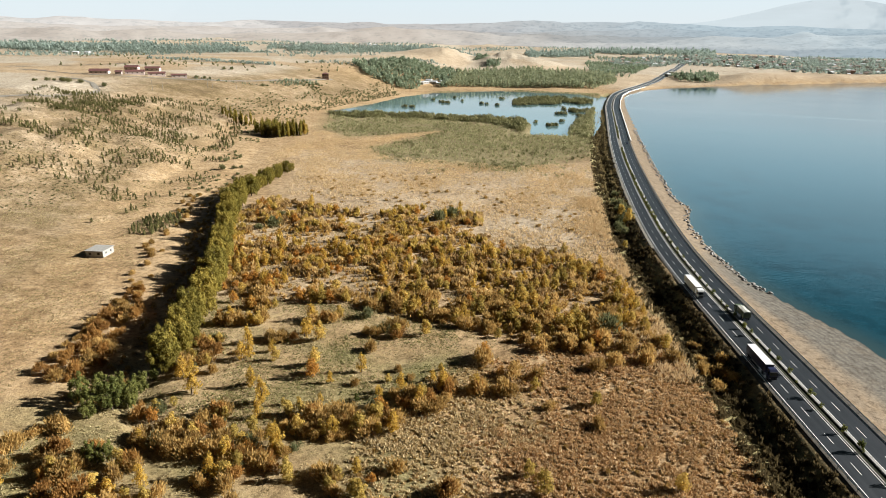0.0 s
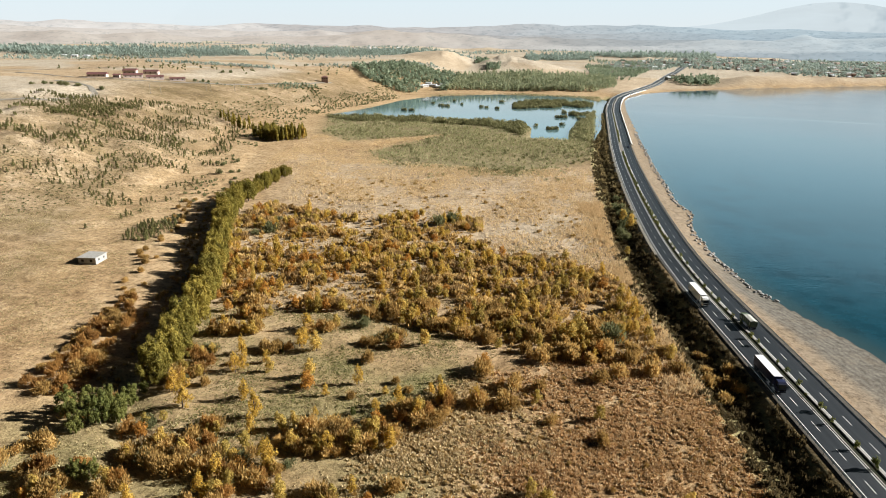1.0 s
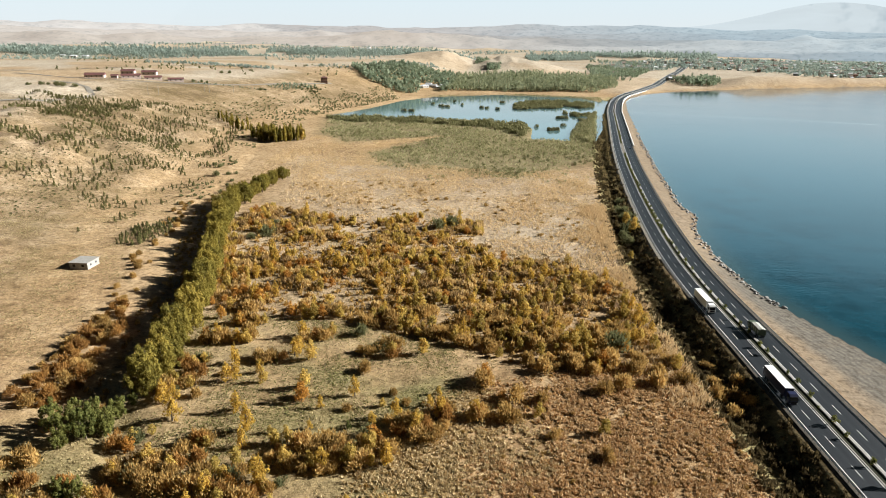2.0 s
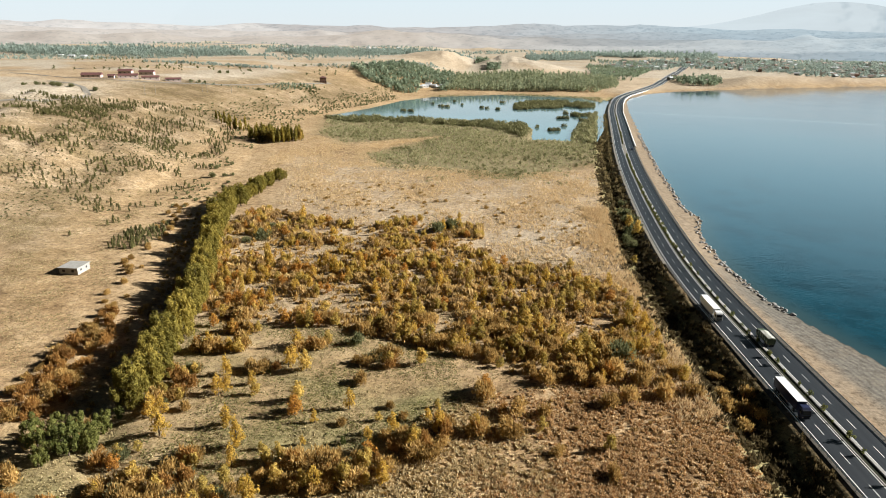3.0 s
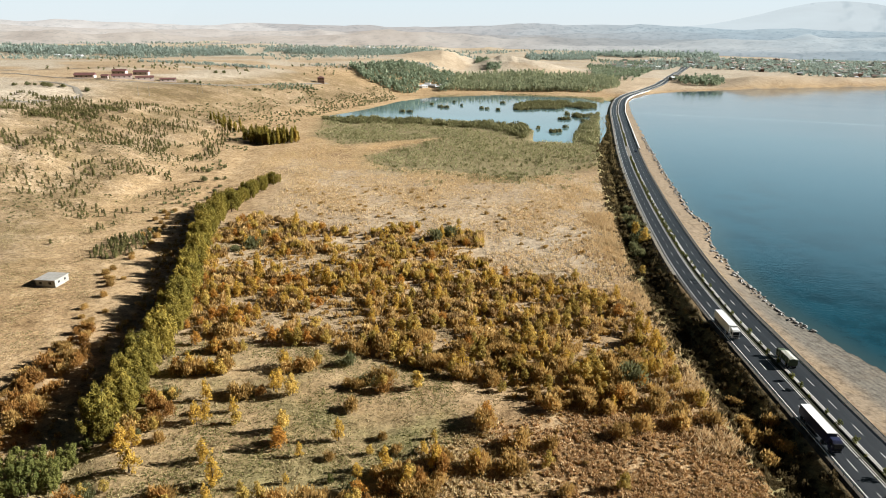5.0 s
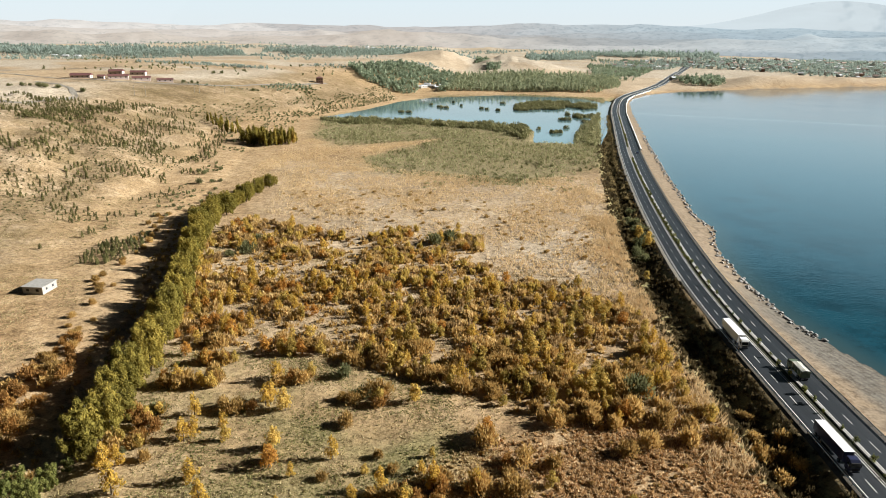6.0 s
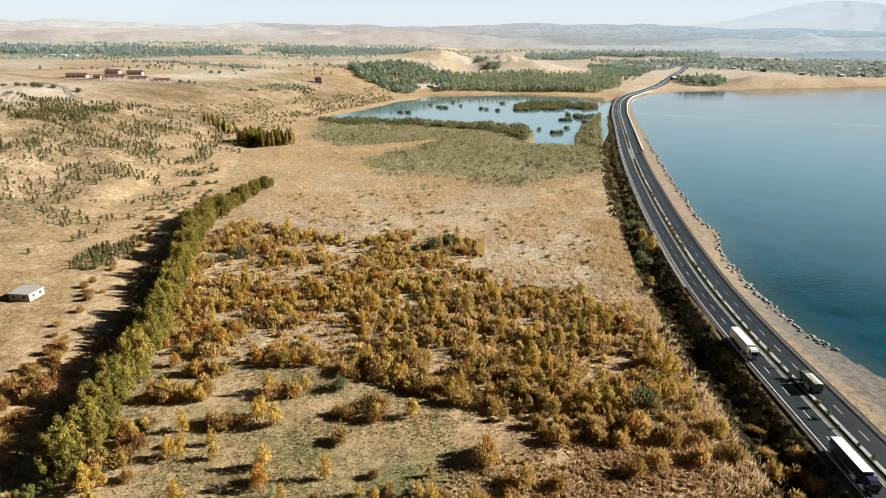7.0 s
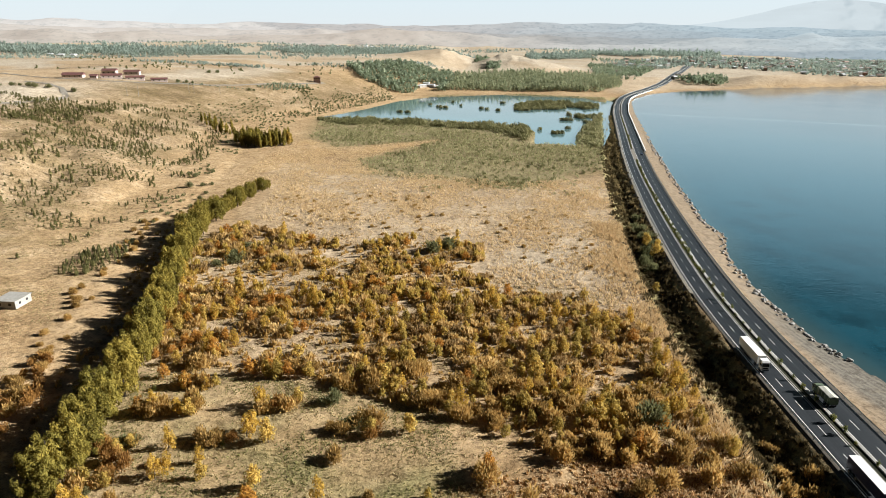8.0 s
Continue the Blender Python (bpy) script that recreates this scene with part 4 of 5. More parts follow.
thicket, umber_thicket, olive_thicket = [], [], []
DENSE = [(-118, 245), (-133, 345), (-124, 384), (-97, 375), (-56, 349), (-30, 369), (8, 353), (12, 312), (14, 292), (42, 297), (58, 278), (67, 257), (68, 225), (69, 192), (30, 187), (0, 205), (-40, 222), (-85, 228)]
for x, y in scatter(R, DENSE, 960, 2.55, lambda x, y: value_noise(x, y, 16, 5) + 0.4 * value_noise(x, y, 7, 6) > -0.38, taken):
    west = float(smooth(10, -80, np.array(x)) * smooth(350, 290, np.array(y)))
    p = R.rand()
    if p < 0.08 + 0.12 * west:
        plant(golds, x, y, R.uniform(0.7, 1.3), R)
    elif p < 0.10 + 0.24 * west:
        plant(oranges, x, y, R.uniform(0.7, 1.25), R)
    elif p < 0.44 + 0.16 * west and y > 280:
        olive_thicket.append((x, y, R.uniform(0.75, 1.3), R.uniform(1.3, 1.8)))
    elif p < 0.44 + 0.16 * west:
        plant(olives, x, y, R.uniform(0.7, 1.35), R)
    elif y < 232:
        plant(browns, x, y, R.uniform(0.9, 1.7), R)
    else:
        (thicket if R.rand() < 0.55 else umber_thicket).append((x, y, R.uniform(0.9, 1.7), R.uniform(0.8, 1.2)))
for x, y in scatter(R, MEADOW, 20, 6.0, lambda x, y: value_noise(x, y, 20, 17) > 0.0, taken):
    p = R.rand()
    kind, k = (greens, 0.36) if p < 0.25 else (olives, 0.75) if p < 0.6 else (golds, 0.75) if p < 0.75 else (browns, 0.8)
    plant(kind, x, y, k * R.uniform(0.7, 1.3), R)
# close clumps of scrub below the meadow: centre, reach, number
for cx, cy, reach, n in [(-38, 144, 10, 24), (-26, 147, 8, 16), (-12, 155, 7, 11), (-3, 161, 6, 6), (-62, 134, 8, 10), (-76, 137, 7, 8), (-48, 129, 8, 14), (-56, 122, 6, 8), (-88, 122, 9, 9), (-70, 112, 7, 6), (-30, 120, 8, 7), (-108, 116, 9, 8), (-98, 128, 6, 6), (-118, 128, 6, 6), (-82, 106, 9, 10), (-60, 104, 9, 9), (-96, 104, 9, 9), (-120, 104, 8, 7), (-66, 146, 6, 6), (-84, 148, 5, 5), (-20, 109, 7, 6), (-87, 190, 4, 8), (-85, 205, 4, 8), (-85, 174, 4, 7), (-74, 206, 5, 6), (-78, 220, 6, 8), (-50, 208, 6, 7), (-28, 200, 6, 6), (-62, 192, 4, 4), (12, 167, 8, 6), (-44, 108, 8, 8)]:
    for k in range(n):
        ang, far = R.uniform(0, 6.28), reach * R.rand() ** 0.6
        p = R.rand()
        kind = golds if p < 0.05 else oranges if p < 0.09 else olives if p < 0.30 else greys if p < 0.40 else rusts if p < 0.58 else browns
        plant(kind, cx + 1.25 * far * math.cos(ang), cy + 0.8 * far * math.sin(ang), R.uniform(0.75, 1.3) * (0.8 if kind is greys else 1.25 if kind is browns else 1.0), R)
for x, y in scatter(R, [(-131, 160), (-115, 160), (-119, 200), (-128, 235), (-136, 235), (-132, 200)], 42, 2.6, None, taken):
    plant(browns if R.rand() < 0.45 else rusts, x, y, R.uniform(0.7, 1.25), R)
for x, y in scatter(R, [(-140, 235), (-130, 235), (-150, 300), (-170, 390), (-178, 390), (-160, 300)], 26, 4.5, None, taken):
    plant(browns, x, y, R.uniform(0.5, 1.0), R)
far_shrubs = scatter(R, [(-90, 380), (-60, 352), (10, 356), (60, 300), (75, 330), (60, 420), (-60, 470), (-125, 450)], 110, 5, None, taken)
bush = []
for k in range(5):
    rng = np.random.RandomState(620 + k)
    bush.append(broom(2.5, 3.6, 270, 0.58, rng, 6))
merged("thicket", "brown autumn thicket beyond the meadow", M_LEAF_TAN, thicket, bush, "thicket")
merged("umber_thicket", "dark umber shrubs in the thicket beyond the meadow", M_LEAF_UMBER, umber_thicket, bush, "thicket")
merged("olive_thicket", "far olive-yellow saplings standing close together", M_LEAF_OLIVE, olive_thicket, bush, "thicket")

spots = scatter(R, RUST, 260, 3.0, lambda x, y: x < 74)
merged("low_scrub", "low dark brown scrub among the rusty tussocks", M_LEAF_BROWN, [(x, y, R.uniform(0.15, 0.5), R.uniform(0.7, 1.1)) for x, y in spots], bush, "scrub")

merged("reed_scrub", "brown shrubs dotted over the dry reeds", M_LEAF_BROWN, [(x, y, R.uniform(0.4, 1.0), R.uniform(0.6, 1.0)) for x, y in far_shrubs], bush, "scrub")

# low scrub that fills the thicket
small = []
for k in range(6):
    rng = np.random.RandomState(600 + k)
    small.append(broom(1.3, 2.0, 26, 0.6, rng, 3))
pts = field_points(R, DENSE, 3200, lambda x, y: 0.35 + 0.65 * (value_noise(x, y, 16, 5) > -0.4))
merged("undergrowth", "low brown undergrowth between the saplings", M_LEAF_BROWN, [(x, y, R.uniform(0.8, 1.9), R.uniform(0.7, 1.2)) for x, y in pts], small, "undergrowth")

# ---------------------------------------------------------------- reeds and grass
west_of_road = lambda x, y: (x < road_x(y) - 26).astype(float)
pts = field_points(R, PALE, 36000, lambda x, y: west_of_road(x, y) * within(x, y, PALE, 30) * np.clip(0.55 + 0.6 * fractal(x, y, 22, 131, 3), 0.1, 1))
tufts("dry_reeds", "pale straw-coloured dry reeds", M_REED_DRY, pts, 1.1, 0.75, 3, R, "reeds")
pts = field_points(R, GREEN_REED, 30000, lambda x, y: west_of_road(x, y) * within(x, y, GREEN_REED, 60) * np.clip(0.7 + 0.7 * fractal(x, y, 40, 141, 3), 0.1, 1) * (height(x, y) > 0.1))
tufts("green_reeds", "olive green reeds around the pond", M_REED_GREEN, pts, 1.7, 1.2, 3, R, "reeds")
EDGE_REEDS = [(-150, 455), (-130, 480), (-150, 560), (-70, 540), (-90, 580), (-25, 690), (-120, 640), (-160, 690), (-172, 600), (-168, 520)]
pts = field_points(R, EDGE_REEDS, 10000, lambda x, y: within(x, y, EDGE_REEDS, 20) * np.clip(0.6 + 0.7 * fractal(x, y, 25, 137, 3), 0.1, 1))
tufts("dry_reeds", "pale dry reeds between the slope and the green reed bed", M_REED_DRY, pts, 0.8, 0.9, 3, R, "reeds")
pts = field_points(R, RUST, 11500, lambda x, y: (x < road_x(y) - 26) * within(x, y, RUST, 26) * np.clip(0.75 + 0.5 * fractal(x, y, 9, 151, 3), 0.1, 1))
straw = pts[:, 0] + 16 * fractal(pts[:, 0], pts[:, 1], 25, 155, 3) + R.uniform(-10, 10, len(pts)) < 14
tufts("straw_tussocks", "straw-coloured tussocks beside the rusty ones", M_TUFT_STRAW, pts[straw], 0.6, 0.8, 12, R, "grass", 0.55)
pts = pts[~straw]
tufts("rusty_tussocks", "rust-brown tussocks of dry grass", M_TUFT_RUST, pts, 0.62, 0.8, 13, R, "grass", 0.55)
pts = field_points(R, [(-110, 90), (-100, 180), (-118, 250), (-130, 345), (70, 300), (75, 200), (-15, 175), (-20, 90)], 42000, lambda x, y: (1 - 0.6 * within(x, y, MEADOW, 10)) * np.clip(0.45 + 0.8 * fractal(x, y, 12, 161, 3), 0.04, 1))
tufts("dry_grass", "short straw-coloured grass between the shrubs", M_GRASS, pts, 0.42, 0.6, 3, R)
pts = field_points(R, [(-100, 226), (-62, 226), (-4, 208), (2, 178), (-12, 160), (-45, 150), (-60, 140), (-128, 100), (-118, 130), (-84, 165)], 17000, lambda x, y: np.clip(0.5 + 1.1 * fractal(x, y, 18, 165, 3), 0.02, 1))
tufts("green_grass", "short green grass of the damp meadow", M_GRASS_GREEN, pts, 0.35, 0.55, 3, R)
pts = field_points(R, [(50, 170), (80, 170), (82, 250), (94, 400), (60, 400), (45, 250)], 13000, lambda x, y: (x < road_x(y) - 25.5) * smooth(-46, -29, x - road_x(y)) * np.clip(0.6 + 0.8 * fractal(x, y, 15, 133, 3), 0, 1))
tufts("tall_reeds", "tall pale reeds along the road ditch", M_REED_DRY, pts, 1.7, 0.6, 4, R, "reeds")

pts = field_points(R, [(-260, 150), (-132, 150), (-140, 235), (-180, 400), (-190, 440), (-270, 400)], 24000, lambda x, y: np.clip(0.4 + 0.8 * fractal(x, y, 10, 163, 3), 0.04, 1))
tufts("dry_grass", "short dry grass on the open plain", M_GRASS, pts, 0.35, 0.6, 3, R)

MAT_ISLE = [(66, 985), (95, 940), (128, 955), (150, 880), (170, 900), (192, 985), (205, 1060), (170, 1110), (120, 1110), (80, 1060)]
clump = []
for k in range(4):
    rng = np.random.RandomState(640 + k)
    clump.append(leaves([(rng.normal(0, 0.8), rng.normal(0, 0.8), 1.2, 1.5, 1.5, 1.5) for j in range(4)], 34, 0.95, rng, 0.9))
pts = field_points(R, MAT_ISLE, 900, lambda x, y: (fractal(x, y, 45, 171, 3) > -0.25).astype(float))
merged("reed_bed", "dense green reed bed standing in the pond", M_REED_POND, [(x, y, R.uniform(0.9, 1.6), R.uniform(0.8, 1.2)) for x, y in pts], clump, "reeds", 0.0)
RIM = [(-185, 845), (-132, 852), (-89, 853), (-45, 841), (18, 829), (68, 800), (73, 757), (60, 690), (30, 760), (-60, 800), (-150, 800)]
pts = field_points(R, RIM, 1500, lambda x, y: np.clip(0.6 + 0.8 * fractal(x, y, 30, 181, 2), 0.1, 1))
merged("reed_bed", "tall green reed belt along the pond's edge", M_REED_POND, [(x, y, R.uniform(0.9, 1.7), R.uniform(0.8, 1.3)) for x, y in pts], clump, "reeds", 0.0)
EAST_RIM = [(110, 690), (121, 741), (140, 810), (160, 866), (185, 940), (200, 940), (172, 800), (150, 690), (135, 640)]
pts = field_points(R, GREEN_REED, 3000, lambda x, y: west_of_road(x, y) * (height(x, y) > 0.1) * (0.25 + 0.75 * (fractal(x, y, 38, 191, 3) > 0.0)))
merged("reed_clumps", "darker green clumps among the reeds", M_REED_POND, [(x, y, R.uniform(0.35, 0.85), R.uniform(0.7, 1.2)) for x, y in pts], clump, "reeds")
pts = field_points(R, EAST_RIM, 500, west_of_road)
merged("reed_bed", "green and brown reeds between pond and road", M_REED_GREEN, [(x, y, R.uniform(0.9, 1.5), R.uniform(0.8, 1.2)) for x, y in pts], clump, "reeds", 0.0)
for k, (x, y, w, d) in enumerate([(-92, 938, 8, 5), (-80, 934, 7, 4), (-40, 1013, 7, 5), (-33, 1000, 12, 5), (23, 993, 7, 4), (31, 985, 5, 3), (47, 972, 8, 4), (-55, 1040, 4, 4), (-20, 1080, 4, 3), (60, 1075, 10, 4), (128, 868, 16, 8), (101, 750, 13, 10), (118, 790, 5, 4), (84, 775, 3, 5), (150, 850, 9, 6), (-8, 1030, 3, 2)]):
    rng = np.random.RandomState(700 + k)
    n = int(5 + w * d * 0.22)
    bl = [(rng.uniform(-w, w) * 0.5, rng.uniform(-d, d) * 0.5, 1.0, 1.6, 1.6, 1.7 + rng.rand()) for j in range(n)]
    v, f = leaves(bl, n * 30, 0.95, rng, 0.9)
    v[:, 2] = np.maximum(v[:, 2], -0.3)
    ob = link_mesh("reed_islet", v, f, M_REED_POND)
    ob.matrix_basis = pose(x, y, 0)
    tagged(ob, "green reed islet standing in the pond", "reeds", "reed islets in the pond")

# ---------------------------------------------------------------- the western slope
HILL = [(-236, 300), (-196, 318), (-186, 380), (-192, 470), (-212, 560), (-248, 690), (-318, 765), (-380, 715), (-440, 640), (-380, 500), (-300, 380)]
grow = lambda x, y: value_noise(x, y, 26, 25) + 0.5 * value_noise(x, y, 9, 26) > -0.1 + 0.5 * smooth(420, 320, y)
hill_spots = scatter(R, HILL, 1500, 2.3, grow)
hill_spots += scatter(R, [(-176, 304), (-160, 302), (-155, 322), (-165, 348), (-178, 330)], 110, 1.4)
hill_spots += scatter(R, [(-440, 634), (-345, 660), (-342, 672), (-438, 650)], 75, 2.4)
hill_spots += scatter(R, [(-376, 560), (-352, 554), (-344, 670), (-368, 678)], 150, 2.2)
hill_spots.sort(key=lambda p: p[1])
for x, y in hill_spots[:300]:
    plant(pines, x, y, R.uniform(0.35, 0.8), R, 0.05, 0.2)
shapes = [pine_mesh(4.2, 2.4, 48, 1.05, np.random.RandomState(540 + k)) for k in range(4)]
merged("pine_plantation", "young dark pines higher up the dry slope", M_NEEDLE, [(x, y, R.uniform(0.45, 0.95), R.uniform(0.9, 1.2)) for x, y in hill_spots[300:]], shapes)
for x, y in scatter(R, [(-226, 660), (-207, 640), (-190, 633), (-165, 652), (-172, 672), (-212, 676)], 66, 2.9):
    plant(yellow_poplars if x > -171 or R.rand() < 0.06 else poplars, x, y, R.uniform(0.85, 1.1), R)
for x, y in scatter(R, [(-292, 738), (-250, 694), (-236, 704), (-275, 752)], 22, 4.5):
    plant(poplars if R.rand() < 0.8 else yellow_poplars, x, y, R.uniform(0.5, 0.95), R)
for x, y in [(-180, 475), (-176, 481), (-203, 507), (-186, 468), (-190, 520), (-170, 455), (-168, 440), (-165, 420), (-230, 560), (-196, 500)]:
    plant(greys, x, y, R.uniform(0.6, 1.1), R)
dry_scrub = [broom(1.1, 2.4, 30, 0.6, np.random.RandomState(560 + k), 3) for k in range(4)]
spots = scatter(R, [(-160, 300), (-185, 400), (-210, 560), (-250, 700), (-330, 780), (-300, 900), (-240, 1080), (-150, 1230), (-115, 1130), (-165, 970), (-205, 860), (-215, 700), (-190, 520), (-165, 400)], 700, 3.0, lambda x, y: value_noise(x, y, 30, 27) > -0.2)
merged("hill_scrub", "dry brown and olive scrub on the slope", M_LEAF_GREY, [(x, y, R.uniform(0.7, 2.0), R.uniform(0.7, 1.2)) for x, y in spots], dry_scrub, "scrub")
spots = scatter(R, [(-114, 150), (-98, 150), (-112, 215), (-118, 257), (-134, 313), (-150, 362), (-154, 420), (-166, 420), (-160, 362), (-146, 313), (-128, 257), (-118, 200)], 150, 2.4)
merged("ditch_scrub", "brown scrub on the bank of the ditch", M_LEAF_BROWN, [(x, y, R.uniform(0.8, 1.8), R.uniform(0.7, 1.2)) for x, y in spots], dry_scrub, "scrub")

spots = scatter(R, HILL, 1600, 2.0, lambda x, y: value_noise(x, y, 40, 29) + 0.5 * value_noise(x, y, 11, 30) > 0.05)
merged("slope_scrub", "tufts of dry grey-green scrub between the pines", M_LEAF_GREY, [(x, y, R.uniform(0.3, 0.9), R.uniform(0.6, 1.0)) for x, y in spots], dry_scrub, "scrub")

# ---------------------------------------------------------------- the road bank, median and rails
bank_spots = []
for k in range(260):
    y = R.uniform(105, 520)
    bank_spots.append((float(road_x(y)) + R.uniform(-27.5, -11.0), y))
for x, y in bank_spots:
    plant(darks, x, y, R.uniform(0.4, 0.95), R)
bank_fill = [broom(1.3, 2.2, 32, 0.62, np.random.RandomState(580 + k), 3) for k in range(4)]
# close scrub on the bank; its dark leaf colour also carries the ditch's shade
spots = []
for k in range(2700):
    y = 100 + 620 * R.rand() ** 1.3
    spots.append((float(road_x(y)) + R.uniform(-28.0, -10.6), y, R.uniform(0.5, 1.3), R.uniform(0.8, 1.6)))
merged("bank_scrub", "dense scrub filling the road ditch, dark to deepen its shade", M_LEAF_DARK, spots, bank_fill, "scrub")
spots = []
for k in range(900):
    y = 360 + 560 * R.rand() ** 1.2
    spots.append((float(road_x(y)) + R.uniform(-22.0, -12.6), y, R.uniform(0.7, 1.7), R.uniform(0.8, 1.6)))
merged("bank_scrub", "brown dry scrub and reeds on the road bank", M_LEAF_DULL, spots, bank_fill, "scrub")
spots = field_points(R, [(20, 480), (110, 440), (118, 500), (155, 640), (110, 640), (40, 520), (-40, 480), (-20, 450)], 420, lambda x, y: west_of_road(x, y) * (0.2 + 0.8 * (fractal(x, y, 20, 193, 3) > 0)))
merged("reed_clumps", "loose green and straw clumps where the reeds thin out", M_REED_GREEN, [(x, y, R.uniform(0.3, 0.8), R.uniform(0.6, 1.0)) for x, y in spots], clump, "reeds")
for s, y, k in [(-14, 347, 1.3), (-17, 352, 1.2), (-14, 357, 1.1), (-16, 364, 1.3), (-14, 372, 1.2), (-17, 378, 1.0), (-15, 386, 1.1), (-18, 396, 0.9), (-15, 410, 0.8), (-18, 330, 0.9), (-21, 305, 0.8), (-20, 340, 1.1)]:
    plant(greys if R.rand() < 0.7 else olives, float(road_x(float(y))) + s, y, 1.35 * k, R)
for s, y, k in [(-20, 188, 1.5), (-17, 190, 1.3), (-15, 186, 1.3), (-22, 181, 1.4), (-18, 180, 1.5), (-15, 176, 1.2), (-21, 172, 1.3), (-17, 168, 1.4), (-24, 194, 1.2), (-19, 198, 1.1)]:
    plant(darks if R.rand() < 0.5 else browns, float(road_x(float(y))) + s, y, k, R)
for k in range(90):
    y = 112 + k * 6.9 + R.uniform(-3.3, 3.3)
    c = float(road_x(y))
    if 583 < y < 642:
        continue
    ob = plant(median_trees, c + R.uniform(0.1, 0.8), y, R.uniform(0.45, 1.2), R)
    ob.location.z = 2.6
spots = []
for k in range(520):
    y = R.uniform(322, 900)
    if not 583 < y < 642:
        spots.append((float(road_x(y)) + R.uniform(-0.1, 0.9), y, R.uniform(0.3, 0.62), R.uniform(0.8, 1.3)))
merged("median_hedge", "low green hedge along the planted median", M_LEAF_GREEN, spots, bank_fill, "hedge", 2.55)
strip("rail", [(-8.60, 0.45), (-8.55, 0.55), (-8.60, 0.62), (-8.55, 0.70), (-8.60, 0.78)], M_STEEL, road, "galvanised guard rail")
strip("rail", [(10.25, 0.45), (10.20, 0.55), (10.25, 0.62), (10.20, 0.70), (10.25, 0.78)], M_STEEL, road, "galvanised guard rail")
post = bpy.data.meshes.new("rail_post")
bm = boxes([(0, 0, 0.1, 0.10, 0.14, 1.4)])
bm.to_mesh(post)
bm.free()
post.materials.append(M_STEEL)
for s in (-8.68, 10.32):
    for k in range(110):
        y = 110 + 4.0 * k
        ob = new("rail_post", post)
        ob.parent = road
        ob.location = (float(road_x(y)) + s, y, 2.4)

# ---------------------------------------------------------------- shore stones
stones = []
for k in range(6):
    rng = np.random.RandomState(800 + k)
    bm = bmesh.new()
    bmesh.ops.create_icosphere(bm, subdivisions=2, radius=0.6)
    for v in bm.verts:
        v.co *= 1 + 0.22 * noise.noise(v.co * 2.2 + Vector((k * 7.1, 0, 0)))
        v.co.x, v.co.z = round(v.co.x * 3.2) / 3.2 * 0.5 + v.co.x * 0.6, v.co.z * 0.75
    me = bpy.data.meshes.new("boulder")
    bm.to_mesh(me)
    bm.free()
    me.materials.append(M_STONE)
    stones.append(me)
for k in range(290):
    y = 246 + 480 * (k / 290) ** 1.15 + R.uniform(-1.5, 1.5)
    x = float(shore_x(y)) + R.normal(-0.8, 1.1)
    s = R.uniform(0.6, 1.6)
    ob = new("boulder", stones[R.randint(6)])
    ob.matrix_basis = pose(x, y, max(height_at(x, y), -0.2) + 0.12 * s, R.uniform(-20, 20), R.uniform(-20, 20), R.uniform(0, 360)) @ Matrix.Diagonal((s * R.uniform(0.8, 1.3), s, s, 1))
    tagged(ob, "rough grey boulder at the water's edge", "boulder", "boulders along the shore")

# ---------------------------------------------------------------- the hut on the dry plain
def flat_hut():
    hut = thing("hut", "small flat-roofed concrete hut on dry grass", "hut", pose(-170.4, 271.6, height_at(-170.4, 271.6) - 0.1, 0, 0, -3))
    part("wall", boxes([(0, -4.05, 1.5, 8.4, 0.3, 3.0), (0, 4.05, 1.5, 8.4, 0.3, 3.0), (-4.05, 0, 1.5, 0.3, 7.8, 3.0), (4.05, 0, 1.5, 0.3, 7.8, 3.0)]), M_CONCRETE, hut)
    part("roof", boxes([(0, 0, 3.12, 9.2, 9.2, 0.24)], 0.03), M_CONCRETE, hut, "pale flat roof slab")
    for x in (-2.1, 2.0):
        w = part("window", boxes([(x, -4.21, 1.75, 1.25, 0.06, 1.1)]), M_DARK, hut, "empty dark window opening")
        part("sill", boxes([(x, -4.25, 1.15, 1.45, 0.14, 0.1)]), M_PLASTER, w)
    for y in (-1.8, 1.9):
        w = part("window", boxes([(4.21, y, 1.75, 0.06, 0.9, 1.0)]), M_DARK, hut, "empty dark window opening")
        part("sill", boxes([(4.25, y, 1.2, 0.14, 1.1, 0.1)]), M_PLASTER, w)
    return hut


flat_hut()

# ---------------------------------------------------------------- vehicles
def wheel(parent, x, y, r=0.52, w=0.34):
    tyre = part("wheel", cyl(r, w, pose(x, y, r, 0, 90, 0), 14), M_RUBBER, parent)
    part("rim", cyl(r * 0.55, w + 0.03, pose(x, y, r, 0, 90, 0), 10), M_STEEL, tyre)


